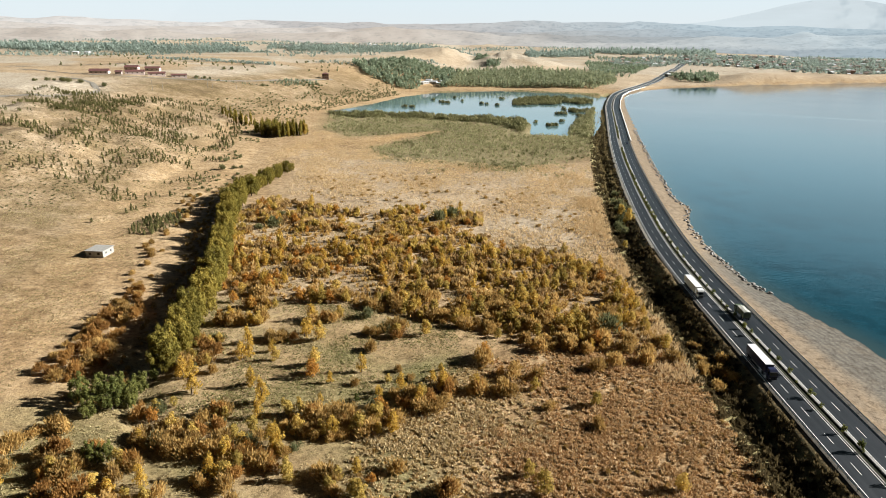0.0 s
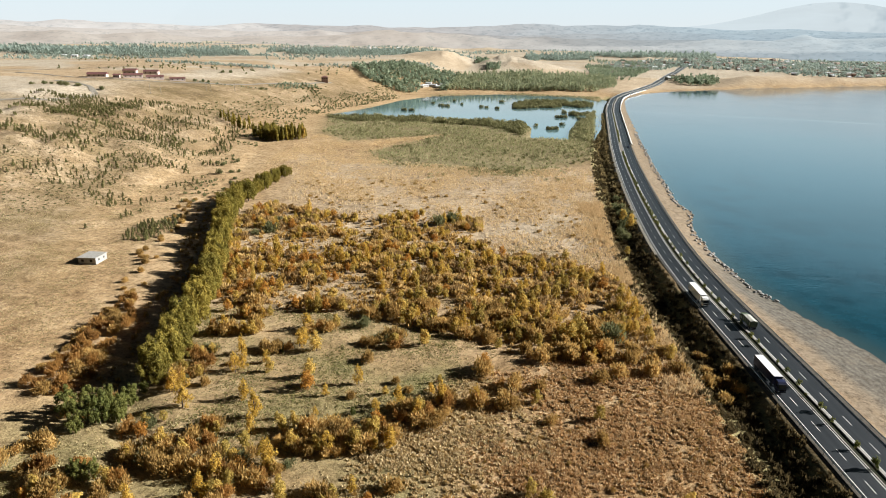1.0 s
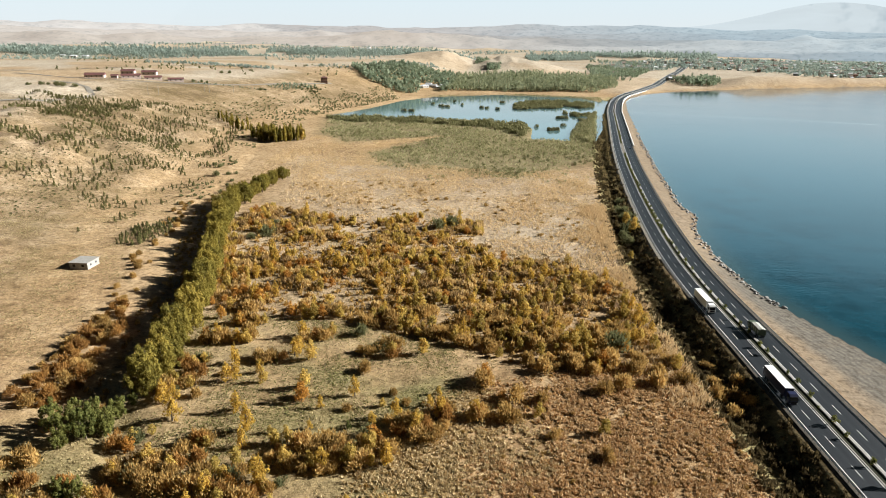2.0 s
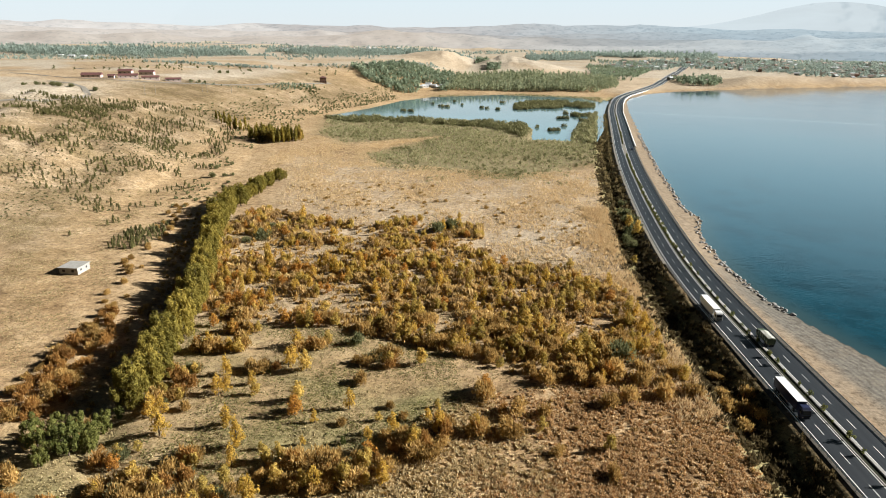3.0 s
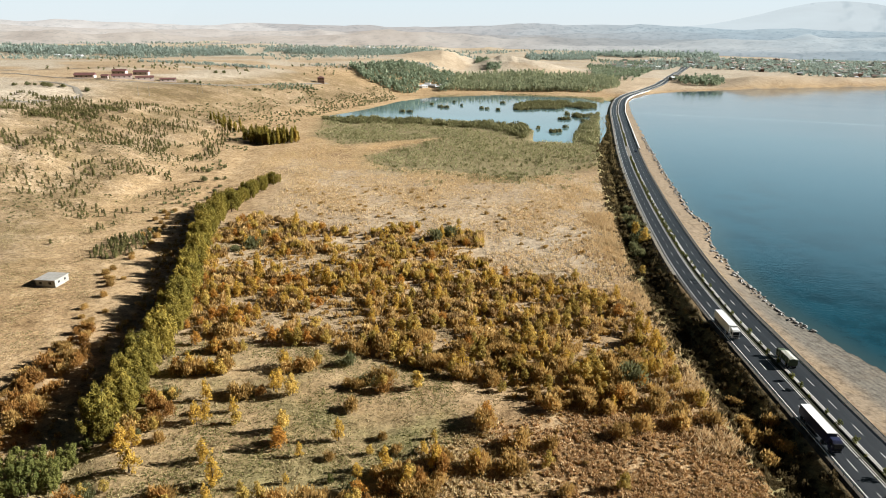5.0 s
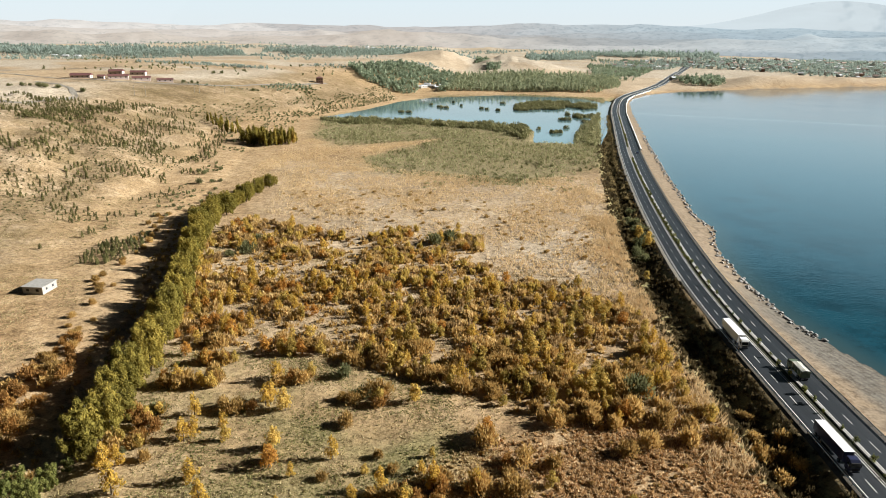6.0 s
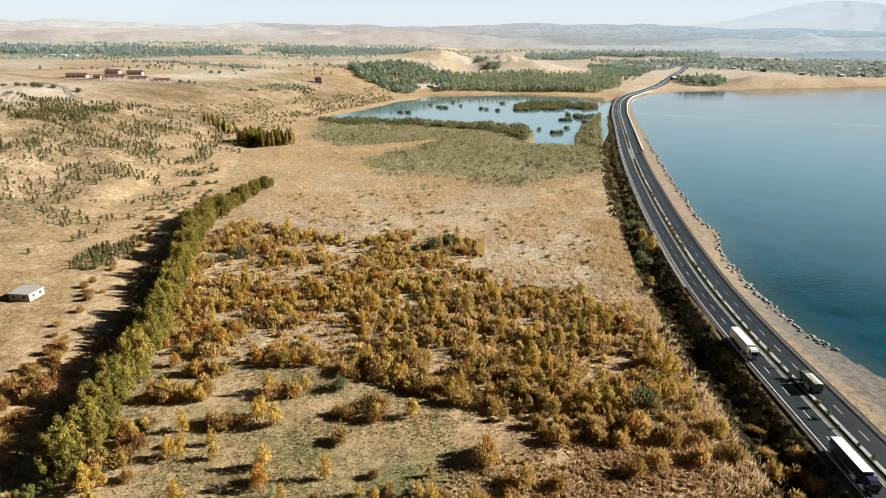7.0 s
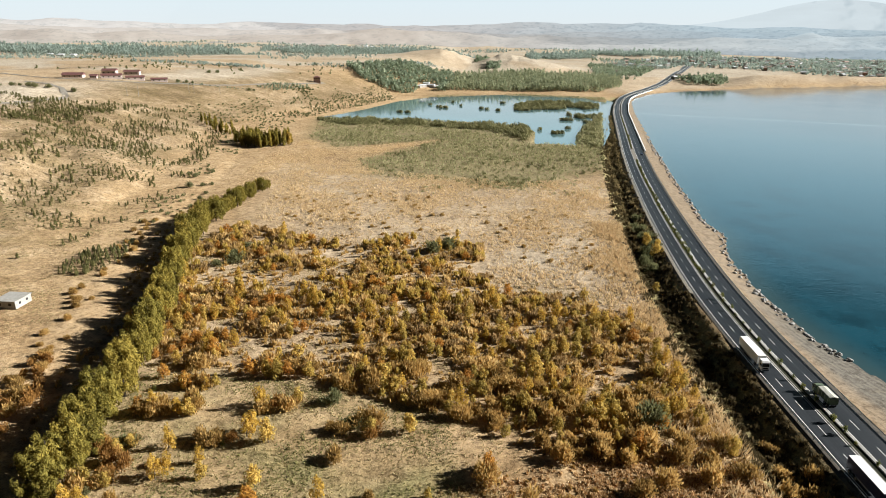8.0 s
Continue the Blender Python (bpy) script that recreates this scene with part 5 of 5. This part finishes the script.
def cab(t, paint, y0, length=2.3, top=3.6):
    """A lorry's cab whose front faces -y; y0 is the front."""
    bm = bmesh.new()
    prof = [(0.0, 0.55), (0.0, 1.75), (0.28, 2.95), (0.75, top), (length, top + 0.15), (length, 0.55)]
    for s in (-1.2, 1.2):
        bm.verts.ensure_lookup_table()
        [bm.verts.new((s, y0 + a, z)) for a, z in prof]
    bm.verts.ensure_lookup_table()
    n = len(prof)
    bm.faces.new([bm.verts[i] for i in range(n)])
    bm.faces.new([bm.verts[n + i] for i in reversed(range(n))])
    for i in range(n):
        j = (i + 1) % n
        bm.faces.new([bm.verts[j], bm.verts[i], bm.verts[n + i], bm.verts[n + j]])
    bmesh.ops.recalc_face_normals(bm, faces=bm.faces[:])
    bmesh.ops.bevel(bm, geom=bm.edges[:], offset=0.08, segments=2, affect="EDGES")
    c = part("cab", bm, paint, t)
    part("windscreen", boxes([(0, 0, 0, 2.1, 0.04, 0.95)]), M_GLASS, c).matrix_basis = pose(0, y0 + 0.11, 2.32, -13, 0, 0)
    for s in (-1.21, 1.21):
        part("side_window", boxes([(s, y0 + 1.0, 2.35, 0.04, 0.9, 0.75)]), M_GLASS, c)
        part("mirror", boxes([(s * 1.13, y0 + 0.2, 2.3, 0.12, 0.2, 0.7)], 0.03), M_DARK, c)
        part("headlight", boxes([(s * 0.78, y0 - 0.02, 1.0, 0.4, 0.08, 0.2)]), M_ROOF_PALE, c)
    part("grille", boxes([(0, y0 - 0.02, 1.35, 1.7, 0.06, 0.5), (0, y0 - 0.02, 0.72, 2.2, 0.1, 0.22)]), M_DARK, c)
    part("visor", boxes([(0, y0 + 0.2, 3.0, 2.2, 0.3, 0.08)]), M_DARK, c)
    return c


def articulated_lorry(label, y, paint, box_paint):
    m = pose(float(road_x(y)) - 6.0, y, 2.53, 0, 0, 0)
    t = thing("articulated_lorry", label, "lorry", m)
    cab(t, paint, -8.2)
    tr = part("trailer", boxes([(0, 1.7, 2.6, 2.55, 13.4, 2.75)], 0.04), box_paint, t, "long plain box trailer")
    part("roof_panel", boxes([(0, 1.7, 4.0, 2.5, 13.3, 0.06)]), M_TRUCK_WHITE, tr, "bright white roof")
    part("skirt", boxes([(-1.15, 2.0, 0.95, 0.05, 5.0, 0.5), (1.15, 2.0, 0.95, 0.05, 5.0, 0.5)]), M_STEEL, tr)
    part("rear_door", boxes([(-0.63, 8.43, 2.6, 1.2, 0.05, 2.6), (0.63, 8.43, 2.6, 1.2, 0.05, 2.6)]), box_paint, tr)
    part("bumper", boxes([(0, 8.3, 0.6, 2.3, 0.15, 0.2)]), M_DARK, tr)
    part("chassis", boxes([(0, 0.2, 0.95, 0.9, 16.0, 0.35)]), M_DARK, t)
    for s in (-1.05, 1.05):
        for yy in (-6.9, -3.4, 4.4, 5.7, 7.0):
            wheel(t, s, yy)
    return t


articulated_lorry("white articulated lorry with a long white box trailer", 240.0, M_TRUCK_WHITE, M_TRUCK_WHITE)
articulated_lorry("dark blue articulated lorry with a white-roofed trailer", 178.0, M_TRUCK_NAVY, M_TRUCK_NAVY)


def tipper(y):
    t = thing("tipper_lorry", "green tipper lorry loaded under a pale tarpaulin", "lorry", pose(float(road_x(y)) + 4.0, y, 2.53, 0, 0, 180))
    cab(t, M_TRUCK_GREEN, -4.6, 2.0, 2.9)
    body = part("tipper_body", boxes([(-1.22, 1.2, 2.1, 0.1, 6.4, 1.9), (1.22, 1.2, 2.1, 0.1, 6.4, 1.9), (0, -1.95, 2.1, 2.5, 0.1, 1.9), (0, 4.35, 2.1, 2.5, 0.1, 1.9), (0, 1.2, 1.2, 2.5, 6.3, 0.12)]), M_TRUCK_GREEN, t)
    for yy in (-1.2, 0.4, 2.0, 3.6):
        part("rib", boxes([(-1.3, yy, 2.1, 0.08, 0.14, 1.9), (1.3, yy, 2.1, 0.08, 0.14, 1.9)]), M_TARP, body)
    bm = boxes([(0, 1.2, 3.1, 2.4, 6.2, 0.3)])
    bmesh.ops.subdivide_edges(bm, edges=bm.edges[:], cuts=3, use_grid_fill=True)
    for v in bm.verts:
        v.co.z += 0.25 * max(0, 1 - abs(v.co.x) / 1.3) + 0.12 * noise.noise(v.co * 1.1)
    part("tarpaulin", bm, M_TARP, t, "sagging pale tarpaulin over the load")
    part("chassis", boxes([(0, 0.2, 0.95, 0.9, 9.0, 0.35)]), M_DARK, t)
    for s in (-1.05, 1.05):
        for yy in (-3.3, 2.2, 3.5):
            wheel(t, s, yy)


tipper(217.0)


def small_car(y, s, label, paint):
    t = thing("car", label, "car", pose(float(road_x(y)) + s, y, 2.53))
    bm = boxes([(0, 0, 0.65, 1.75, 4.3, 0.6)], 0.12)
    bmesh.ops.create_cube(bm, size=1, matrix=Matrix.LocRotScale((0, 0.2, 1.15), None, (1.45, 2.1, 0.5)))
    part("body", bm, paint, t)
    part("windows", boxes([(0, 0.2, 1.17, 1.5, 1.7, 0.32)]), M_GLASS, t)
    for a in (-0.8, 0.8):
        for b in (-1.3, 1.35):
            wheel(t, a, b, 0.32, 0.2)


small_car(610.0, 6.9, "small dark car on the far carriageway", M_TRUCK_NAVY)

# ---------------------------------------------------------------- buildings
def building(name, label, w, d, h, wall_mat, roof_mat, roof, rows=1, cols=3, group="", all_round=True):
    """A plain house: wall block, roof and windows on its four sides."""
    t = thing(name, label, "house", group=group)
    part("wall", boxes([(0, 0, h / 2 - 0.75, w, d, h + 1.5)]), wall_mat, t)
    bm = bmesh.new()
    if roof == "flat":
        bm.free()
        bm = boxes([(0, 0, h + 0.15, w + 0.5, d + 0.5, 0.3)])
    else:
        e, r = 0.6, min(w, d) * 0.24
        in_x = w / 2 - d / 2 if roof == "hip" else w / 2 + e
        lo = [bm.verts.new(p) for p in [(-w / 2 - e, -d / 2 - e, h), (w / 2 + e, -d / 2 - e, h), (w / 2 + e, d / 2 + e, h), (-w / 2 - e, d / 2 + e, h)]]
        a, b = bm.verts.new((-in_x, 0, h + r)), bm.verts.new((in_x, 0, h + r))
        for f in ((lo[0], lo[1], b, a), (lo[2], lo[3], a, b), (lo[1], lo[2], b), (lo[3], lo[0], a), tuple(reversed(lo))):
            bm.faces.new(f)
    part("roof", bm, roof_mat, t)
    for r in range(rows):
        z = (r + 0.55) * h / rows
        for c in range(cols):
            x = (c + 0.5) * w / cols - w / 2
            for yy in ((-d / 2 - 0.03, d / 2 + 0.03) if all_round else (-d / 2 - 0.03,)):
                part("window", boxes([(x, yy, z, min(1.6, w / cols * 0.45), 0.08, 1.4)]), M_DARK, t)
        for xx in (-w / 2 - 0.03, w / 2 + 0.03) if all_round else ():
            part("window", boxes([(xx, 0, z, 0.08, 1.5, 1.4)]), M_DARK, t)
    return t


def put_house(t, x, y, turn, s=1.0):
    m = pose(x, y, height_at(x, y), 0, 0, turn) @ Matrix.Diagonal((s, s, s, 1))
    if t.name in first_use:
        return quick_copy(t, m)
    first_use[t.name] = list(t.children)
    t.matrix_basis = m
    return t


far_house = building("house", "two-storey reddish house alone on the field", 11, 10, 8.5, M_BRICK_WALL, M_ROOF_RED, "hip", 2, 3)
put_house(far_house, -247, 1122, 12)
for (x, y, w, d, h, turn) in [(-503, 872, 24, 12, 3.4, 14), (-474, 868, 8, 9, 3.4, 14), (-458, 880, 24, 10, 3.4, 24), (-434, 893, 22, 9, 3.2, 24), (-408, 905, 20, 8, 3.0, 24), (-490, 935, 18, 11, 5.6, 10), (-464, 945, 20, 10, 4.2, 10)]:
    b = building("school_building", "long pinkish building with a dark red roof", w, d, h, M_PINK, M_ROOF_RED, "gable", 1 if h < 6.2 else 2, max(3, int(w / 6)), "red-roofed compound on the plateau")
    put_house(b, x, y, turn)
for (x, y, w, d) in [(-92, 1262, 14, 7), (-82, 1272, 12, 8), (-68, 1284, 16, 8), (-56, 1276, 10, 7), (-48, 1296, 12, 8), (-76, 1292, 11, 7)]:
    b = building("shed", "low shed with a pale sheet roof by the pond", w, d, 3.2, M_PLASTER, M_ROOF_PALE, "gable", 1, 2, "pale sheds by the pond")
    put_house(b, x, y, R.uniform(-20, 40))

kinds = [building("town_house", "pale plastered house with a flat roof", 11, 9, 6.2, M_PLASTER, M_CONCRETE, "flat", 1, 2, "houses of the town", False),
         building("town_house", "pale house with a faded tile roof", 12, 9, 4.2, M_PLASTER, M_ROOF_TERRA, "gable", 1, 2, "houses of the town", False),
         building("town_house", "grey house with a pale sheet roof", 10, 8, 3.8, M_CONCRETE, M_ROOF_PALE, "gable", 1, 2, "houses of the town", False),
         building("town_house", "brick house with a faded tile roof", 10, 10, 6.5, M_BRICK_WALL, M_ROOF_TERRA, "hip", 1, 2, "houses of the town", False)]
TOWN = [(430, 1800), (568, 1880), (620, 1990), (720, 1930), (820, 1830), (900, 1740), (1000, 1690), (1150, 1660), (1400, 1750), (1620, 2150), (1600, 2420), (927, 2440), (412, 2080)]
town_trees_taken = []
for x, y in scatter(R, TOWN, 280, 16, None, town_trees_taken):
    put_house(kinds[R.choice(4, p=[0.36, 0.26, 0.30, 0.08])], x, y, R.uniform(-30, 30), R.uniform(1.0, 1.45))
VILLAGE = [(-661, 2261), (-227, 2347), (-258, 2661), (-705, 2483)]
for x, y in scatter(R, VILLAGE, 42, 22):
    put_house(kinds[R.randint(3)], x, y, R.uniform(-30, 30), R.uniform(0.9, 1.5))
for x, y in [(478, 1560), (540, 1500), (500, 1610), (440, 1730), (380, 1700), (350, 1640), (-1000, 1640), (-1040, 1660), (-975, 1650)]:
    put_house(kinds[R.randint(3)], x, y, R.uniform(-30, 30), R.uniform(0.9, 1.4))

for x, y in [(-382, 770), (-374, 780), (-353, 867), (-347, 868), (-324, 895)]:
    p = thing("utility_pole", "thin grey utility pole on the field", "pole", pose(x, y, height_at(x, y) - 0.3), "poles on the plateau")
    part("pole", cyl(0.16, 13, pose(0, 0, 6.5), 8, 0.10), M_CONCRETE, p)
    part("crossarm", boxes([(0, 0, 12.3, 2.2, 0.12, 0.12)]), M_CONCRETE, p)

# ---------------------------------------------------------------- wall at the bend
sl = slice(int(np.searchsorted(road_y, 1215)), int(np.searchsorted(road_y, 1330)))
wall = strip("retaining_wall", [(13.0, -4.5), (12.6, 0.1), (12.1, 0.1), (12.1, -1.0)], M_PARAPET, None, "", sl.start, sl.stop)
tagged(wall, "pale concrete retaining wall below the road bend", "wall", kind="structure")
sl = slice(int(np.searchsorted(road_y, 625)), int(np.searchsorted(road_y, 1215)))
wall = strip("parapet", [(12.2, -0.8), (12.2, 0.75), (11.2, 0.75), (11.2, -0.6)], M_PARAPET, None, "", sl.start, sl.stop)
tagged(wall, "low white concrete parapet between road and lake", "wall", kind="structure")

# ---------------------------------------------------------------- dirt tracks
def track(label, pts, w):
    """A pale worn track that follows the ground."""
    p = []
    for (x0, y0), (x1, y1) in zip(pts, pts[1:]):
        n = max(2, int(math.hypot(x1 - x0, y1 - y0) / 6))
        p += [(x0 + (x1 - x0) * k / n, y0 + (y1 - y0) * k / n) for k in range(n)]
    p = np.array(p)
    t = np.gradient(p, axis=0)
    t /= np.linalg.norm(t, axis=1)[:, None]
    s = np.stack([t[:, 1], -t[:, 0]], -1)
    rows = [p + s * o + 0.8 * value_noise(p[:, 0] + o * 9, p[:, 1], 12, 77)[:, None] * s for o in (-w, -w / 2, 0, w / 2, w)]
    v = np.stack([np.column_stack([r, height(r[:, 0], r[:, 1]) + 0.35]) for r in rows], 1)
    i = np.arange(len(p) * 5).reshape(-1, 5)
    ob = link_mesh("dirt_track", v.reshape(-1, 3), np.stack([i[:-1, :-1], i[:-1, 1:], i[1:, 1:], i[1:, :-1]], -1).reshape(-1, 4), M_SHOULDER)
    return tagged(ob, label, "track", kind="structure")


track("pale dirt track over the plateau", [(-470, 560), (-414, 622), (-408, 660), (-418, 715), (-450, 760), (-520, 800)], 3.0)
track("pale dirt track to the red-roofed compound", [(-640, 905), (-520, 852), (-455, 846), (-400, 890), (-350, 935), (-270, 1062), (-235, 1140)], 3.0)
track("pale dirt road across the fields", [(-700, 960), (-640, 1030), (-585, 1095), (-500, 1180), (-380, 1290)], 4.0)

# ---------------------------------------------------------------- far trees
far_shapes, tall_shapes = [], []
for k in range(6):
    rng = np.random.RandomState(900 + k)
    far_shapes.append(leaves(lobes(9, 8, 0.5, 8, rng, 0.2), 23, 3.0, rng, 0.1))
    tall_shapes.append(leaves(lobes(15, 5, 0.5, 8, rng, 0.4), 22, 3.0, rng, 0.6))


def far_wood(label, poly, count, apart, shapes, low, high, mat, accept=None):
    sp = scatter(R, poly, count, apart, accept)
    merged("far_wood", label, mat, [(x, y, R.uniform(low, high), R.uniform(0.8, 1.2)) for x, y in sp], shapes, "wood")


gappy = lambda x, y: value_noise(x, y, 70, 45) > -0.45
far_wood("haze-paled grey-green belt of poplars beyond the fields", [(-1640, 1900), (-1330, 1790), (-1036, 1700), (-922, 1790), (-600, 1810), (-783, 2120), (-1125, 2150), (-1560, 2080)], 2300, 7, tall_shapes + far_shapes[:2], 0.7, 1.45, M_FAR_TREES_HAZED, gappy)
far_wood("haze-paled grey-green belt of trees below the village", [(-610, 1960), (-319, 1960), (-20, 1990), (40, 2060), (-29, 2330), (-371, 2252), (-668, 2218)], 1500, 7.5, tall_shapes + far_shapes[:2], 0.6, 1.35, M_FAR_TREES_HAZED, gappy)
far_wood("trees between the village houses", VILLAGE, 160, 13, far_shapes, 0.6, 1.1, M_FAR_TREES_HAZED)
far_wood("haze-paled grey-green belt of trees behind the town", [(200, 2150), (564, 2380), (887, 2420), (1017, 2726), (651, 2715), (206, 2350)], 1300, 8, far_shapes + tall_shapes[:2], 0.8, 1.6, M_FAR_TREES_HAZED, gappy)
far_wood("trees between the houses of the town", TOWN, 2600, 7.5, far_shapes, 0.7, 1.3, M_FAR_TREES_HAZED)
far_wood("poplar wood at the head of the pond", [(-40, 1258), (60, 1282), (245, 1272), (305, 1335), (330, 1480), (250, 1560), (100, 1560), (-20, 1480)], 1700, 5.5, tall_shapes + tall_shapes + far_shapes, 0.6, 1.15, M_POPLAR_HAZED)
far_wood("dark trees round the sheds above the pond", [(-190, 1235), (-120, 1195), (-95, 1215), (-90, 1250), (-40, 1250), (-25, 1310), (-20, 1460), (-150, 1440), (-235, 1340)], 620, 6.5, far_shapes, 0.5, 1.5, M_WOOD_HAZED, lambda x, y: np.hypot(x + 70, (y - 1272) * 0.7) > 24)
far_wood("dark trees on the headland by the shore", [(480, 1470), (530, 1440), (560, 1465), (590, 1590), (540, 1570), (480, 1550)], 90, 6.5, far_shapes, 0.9, 1.7, M_WOOD_HAZED)
far_wood("trees along the road into the town", [(290, 1480), (372, 1500), (430, 1650), (530, 1900), (560, 2150), (400, 2150), (330, 1850)], 420, 9, far_shapes, 0.7, 1.35, M_WOOD_HAZED, lambda x, y: (value_noise(x, y, 80, 43) > -0.15) & (np.abs(x - road_x(y)) > 18))
far_wood("loose trees and hedges beyond the fields", [(-1500, 1500), (-700, 1350), (-250, 1500), (-100, 1950), (-600, 1990), (-1300, 1780)], 700, 8, far_shapes, 0.3, 0.95, M_FAR_TREES_HAZED, lambda x, y: value_noise(x, y, 90, 49) + 0.6 * value_noise(x, y, 30, 50) > 0.30)
far_wood("hedge of haze-paled grey-green trees along a field's edge", [(-620, 1210), (-480, 1195), (-350, 1165), (-345, 1185), (-470, 1230), (-615, 1245)], 130, 5, far_shapes, 0.3, 0.75, M_FAR_TREES_HAZED, lambda x, y: value_noise(x, y, 40, 63) > -0.35)
far_wood("hedge of haze-paled grey-green trees along the far fields", [(-330, 1290), (-215, 1320), (-130, 1440), (-50, 1540), (-60, 1575), (-150, 1480), (-240, 1360)], 130, 6, far_shapes, 0.3, 0.8, M_FAR_TREES_HAZED, lambda x, y: value_noise(x, y, 50, 67) > -0.2)
far_wood("row of small trees along the field road", [(-392, 905), (-388, 905), (-300, 953), (-300, 957), (-389, 911)], 26, 3.5, far_shapes, 0.16, 0.36, M_WOOD_HAZED)
far_wood("thicket on the plateau's edge", [(-305, 985), (-278, 985), (-246, 1062), (-250, 1075), (-290, 1030)], 70, 4.5, far_shapes, 0.25, 0.55, M_WOOD_HAZED)
far_wood("bushes on the bank above the pond", [(-262, 840), (-205, 850), (-180, 930), (-150, 1010), (-112, 1130), (-150, 1170), (-215, 1060), (-255, 950)], 240, 6, far_shapes, 0.15, 0.5, M_LEAF_GREY, lambda x, y: value_noise(x, y, 30, 69) > -0.3)
far_wood("tree lines beyond the belts", [(-1900, 2300), (-700, 2300), (300, 2500), (700, 2850), (-1700, 2900)], 800, 12, far_shapes, 0.6, 1.2, M_FAR_TREES_HAZED, lambda x, y: value_noise(x, y * 2.5, 160, 55) > 0.15)
far_wood("dark shrubs in the folds of the bare hills", [(20, 1690), (45, 1690), (60, 1800), (30, 1800)], 46, 6, far_shapes, 0.7, 1.2, M_WOOD_HAZED)
far_wood("dark shrubs at the foot of the bare hills", [(45, 1600), (75, 1600), (85, 1650), (50, 1650)], 34, 6, far_shapes, 0.7, 1.2, M_WOOD_HAZED)
far_wood("scattered trees on the fields", [(-640, 1000), (-330, 1060), (-180, 1300), (-500, 1500), (-900, 1500)], 90, 12, far_shapes, 0.35, 0.7, M_LEAF_GREY, lambda x, y: value_noise(x, y, 120, 47) > 0.25)
for x, y, s in [(-490, 738, 1.2), (-484, 742, 1.0), (-477, 745, 1.2), (-468, 735, 1.3), (-458, 728, 1.2), (-454, 745, 1.4), (-425, 742, 1.3), (-505, 738, 1.1), (-379, 922, 1.0), (-389, 918, 1.1), (-372, 925, 0.9), (-392, 1036, 1.3), (-383, 1046, 1.2), (-304, 950, 1.1), (-299, 957, 0.8)]:
    plant(greys, x, y, s, R)
for k in range(26):
    x, y = -268 + R.uniform(0, 28), 1010 + R.uniform(0, 55)
    plant(greys, x, y, R.uniform(0.5, 0.9), R)

# ---------------------------------------------------------------- distance
def ridge(name, label, mat, r0, depth, crest, seed, rough=1.0):
    """A rolling chain of hills round the plain, with spurs and folds: crest gives its height over the lake by the bearing in degrees."""
    deg = np.linspace(-48, 48, 320)
    span = np.linspace(0, 1, 15)
    D, F = np.meshgrid(deg, span)
    h = crest(D) + 0.42 * rough * (crest(D) - 60) * fractal(D * 62, D * 0 + r0, 620, seed, 5)
    fold = fractal(D * 62, F * depth * 1.3 + r0, 240, seed + 5, 4)
    r = r0 + depth * F
    z = 40 + (h - 40) * np.sin(F * math.pi / 2) ** 0.8 + 0.34 * rough * (h - 40) * fold * np.sin(math.pi * np.minimum(F * 1.04, 1)) ** 0.7
    z[0] = -40
    v = np.stack([r * np.sin(np.radians(D)), r * np.cos(np.radians(D)), z], -1).reshape(-1, 3)
    i = np.arange(len(v)).reshape(D.shape)
    ob = link_mesh(name, v, np.stack([i[:-1, :-1], i[:-1, 1:], i[1:, 1:], i[1:, :-1]], -1).reshape(-1, 4), mat, smooth=True)
    return tagged(ob, label, "hills", kind="structure")


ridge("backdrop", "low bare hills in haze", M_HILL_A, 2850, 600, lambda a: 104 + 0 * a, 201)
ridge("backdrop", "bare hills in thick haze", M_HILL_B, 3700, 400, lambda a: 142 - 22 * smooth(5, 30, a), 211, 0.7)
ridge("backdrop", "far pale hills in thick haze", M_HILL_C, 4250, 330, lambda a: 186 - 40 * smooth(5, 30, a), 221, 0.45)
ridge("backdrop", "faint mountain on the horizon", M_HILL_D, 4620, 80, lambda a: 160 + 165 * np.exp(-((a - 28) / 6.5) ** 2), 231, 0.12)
az = np.radians(np.linspace(-46, 46, 60))
v = np.concatenate([np.stack([4900 * np.sin(az), 20 + 4900 * np.cos(az), np.full_like(az, z)], -1) for z in (-60, 120, 300, 500, 750, 1000, 1250, 1500)])
i = np.arange(len(v)).reshape(-1, 60)
tagged(link_mesh("backdrop", v, np.stack([i[:-1, 1:], i[:-1, :-1], i[1:, :-1], i[1:, 1:]], -1).reshape(-1, 4), M_SKY), "pale hazy sky above the horizon", "sky", kind="structure")
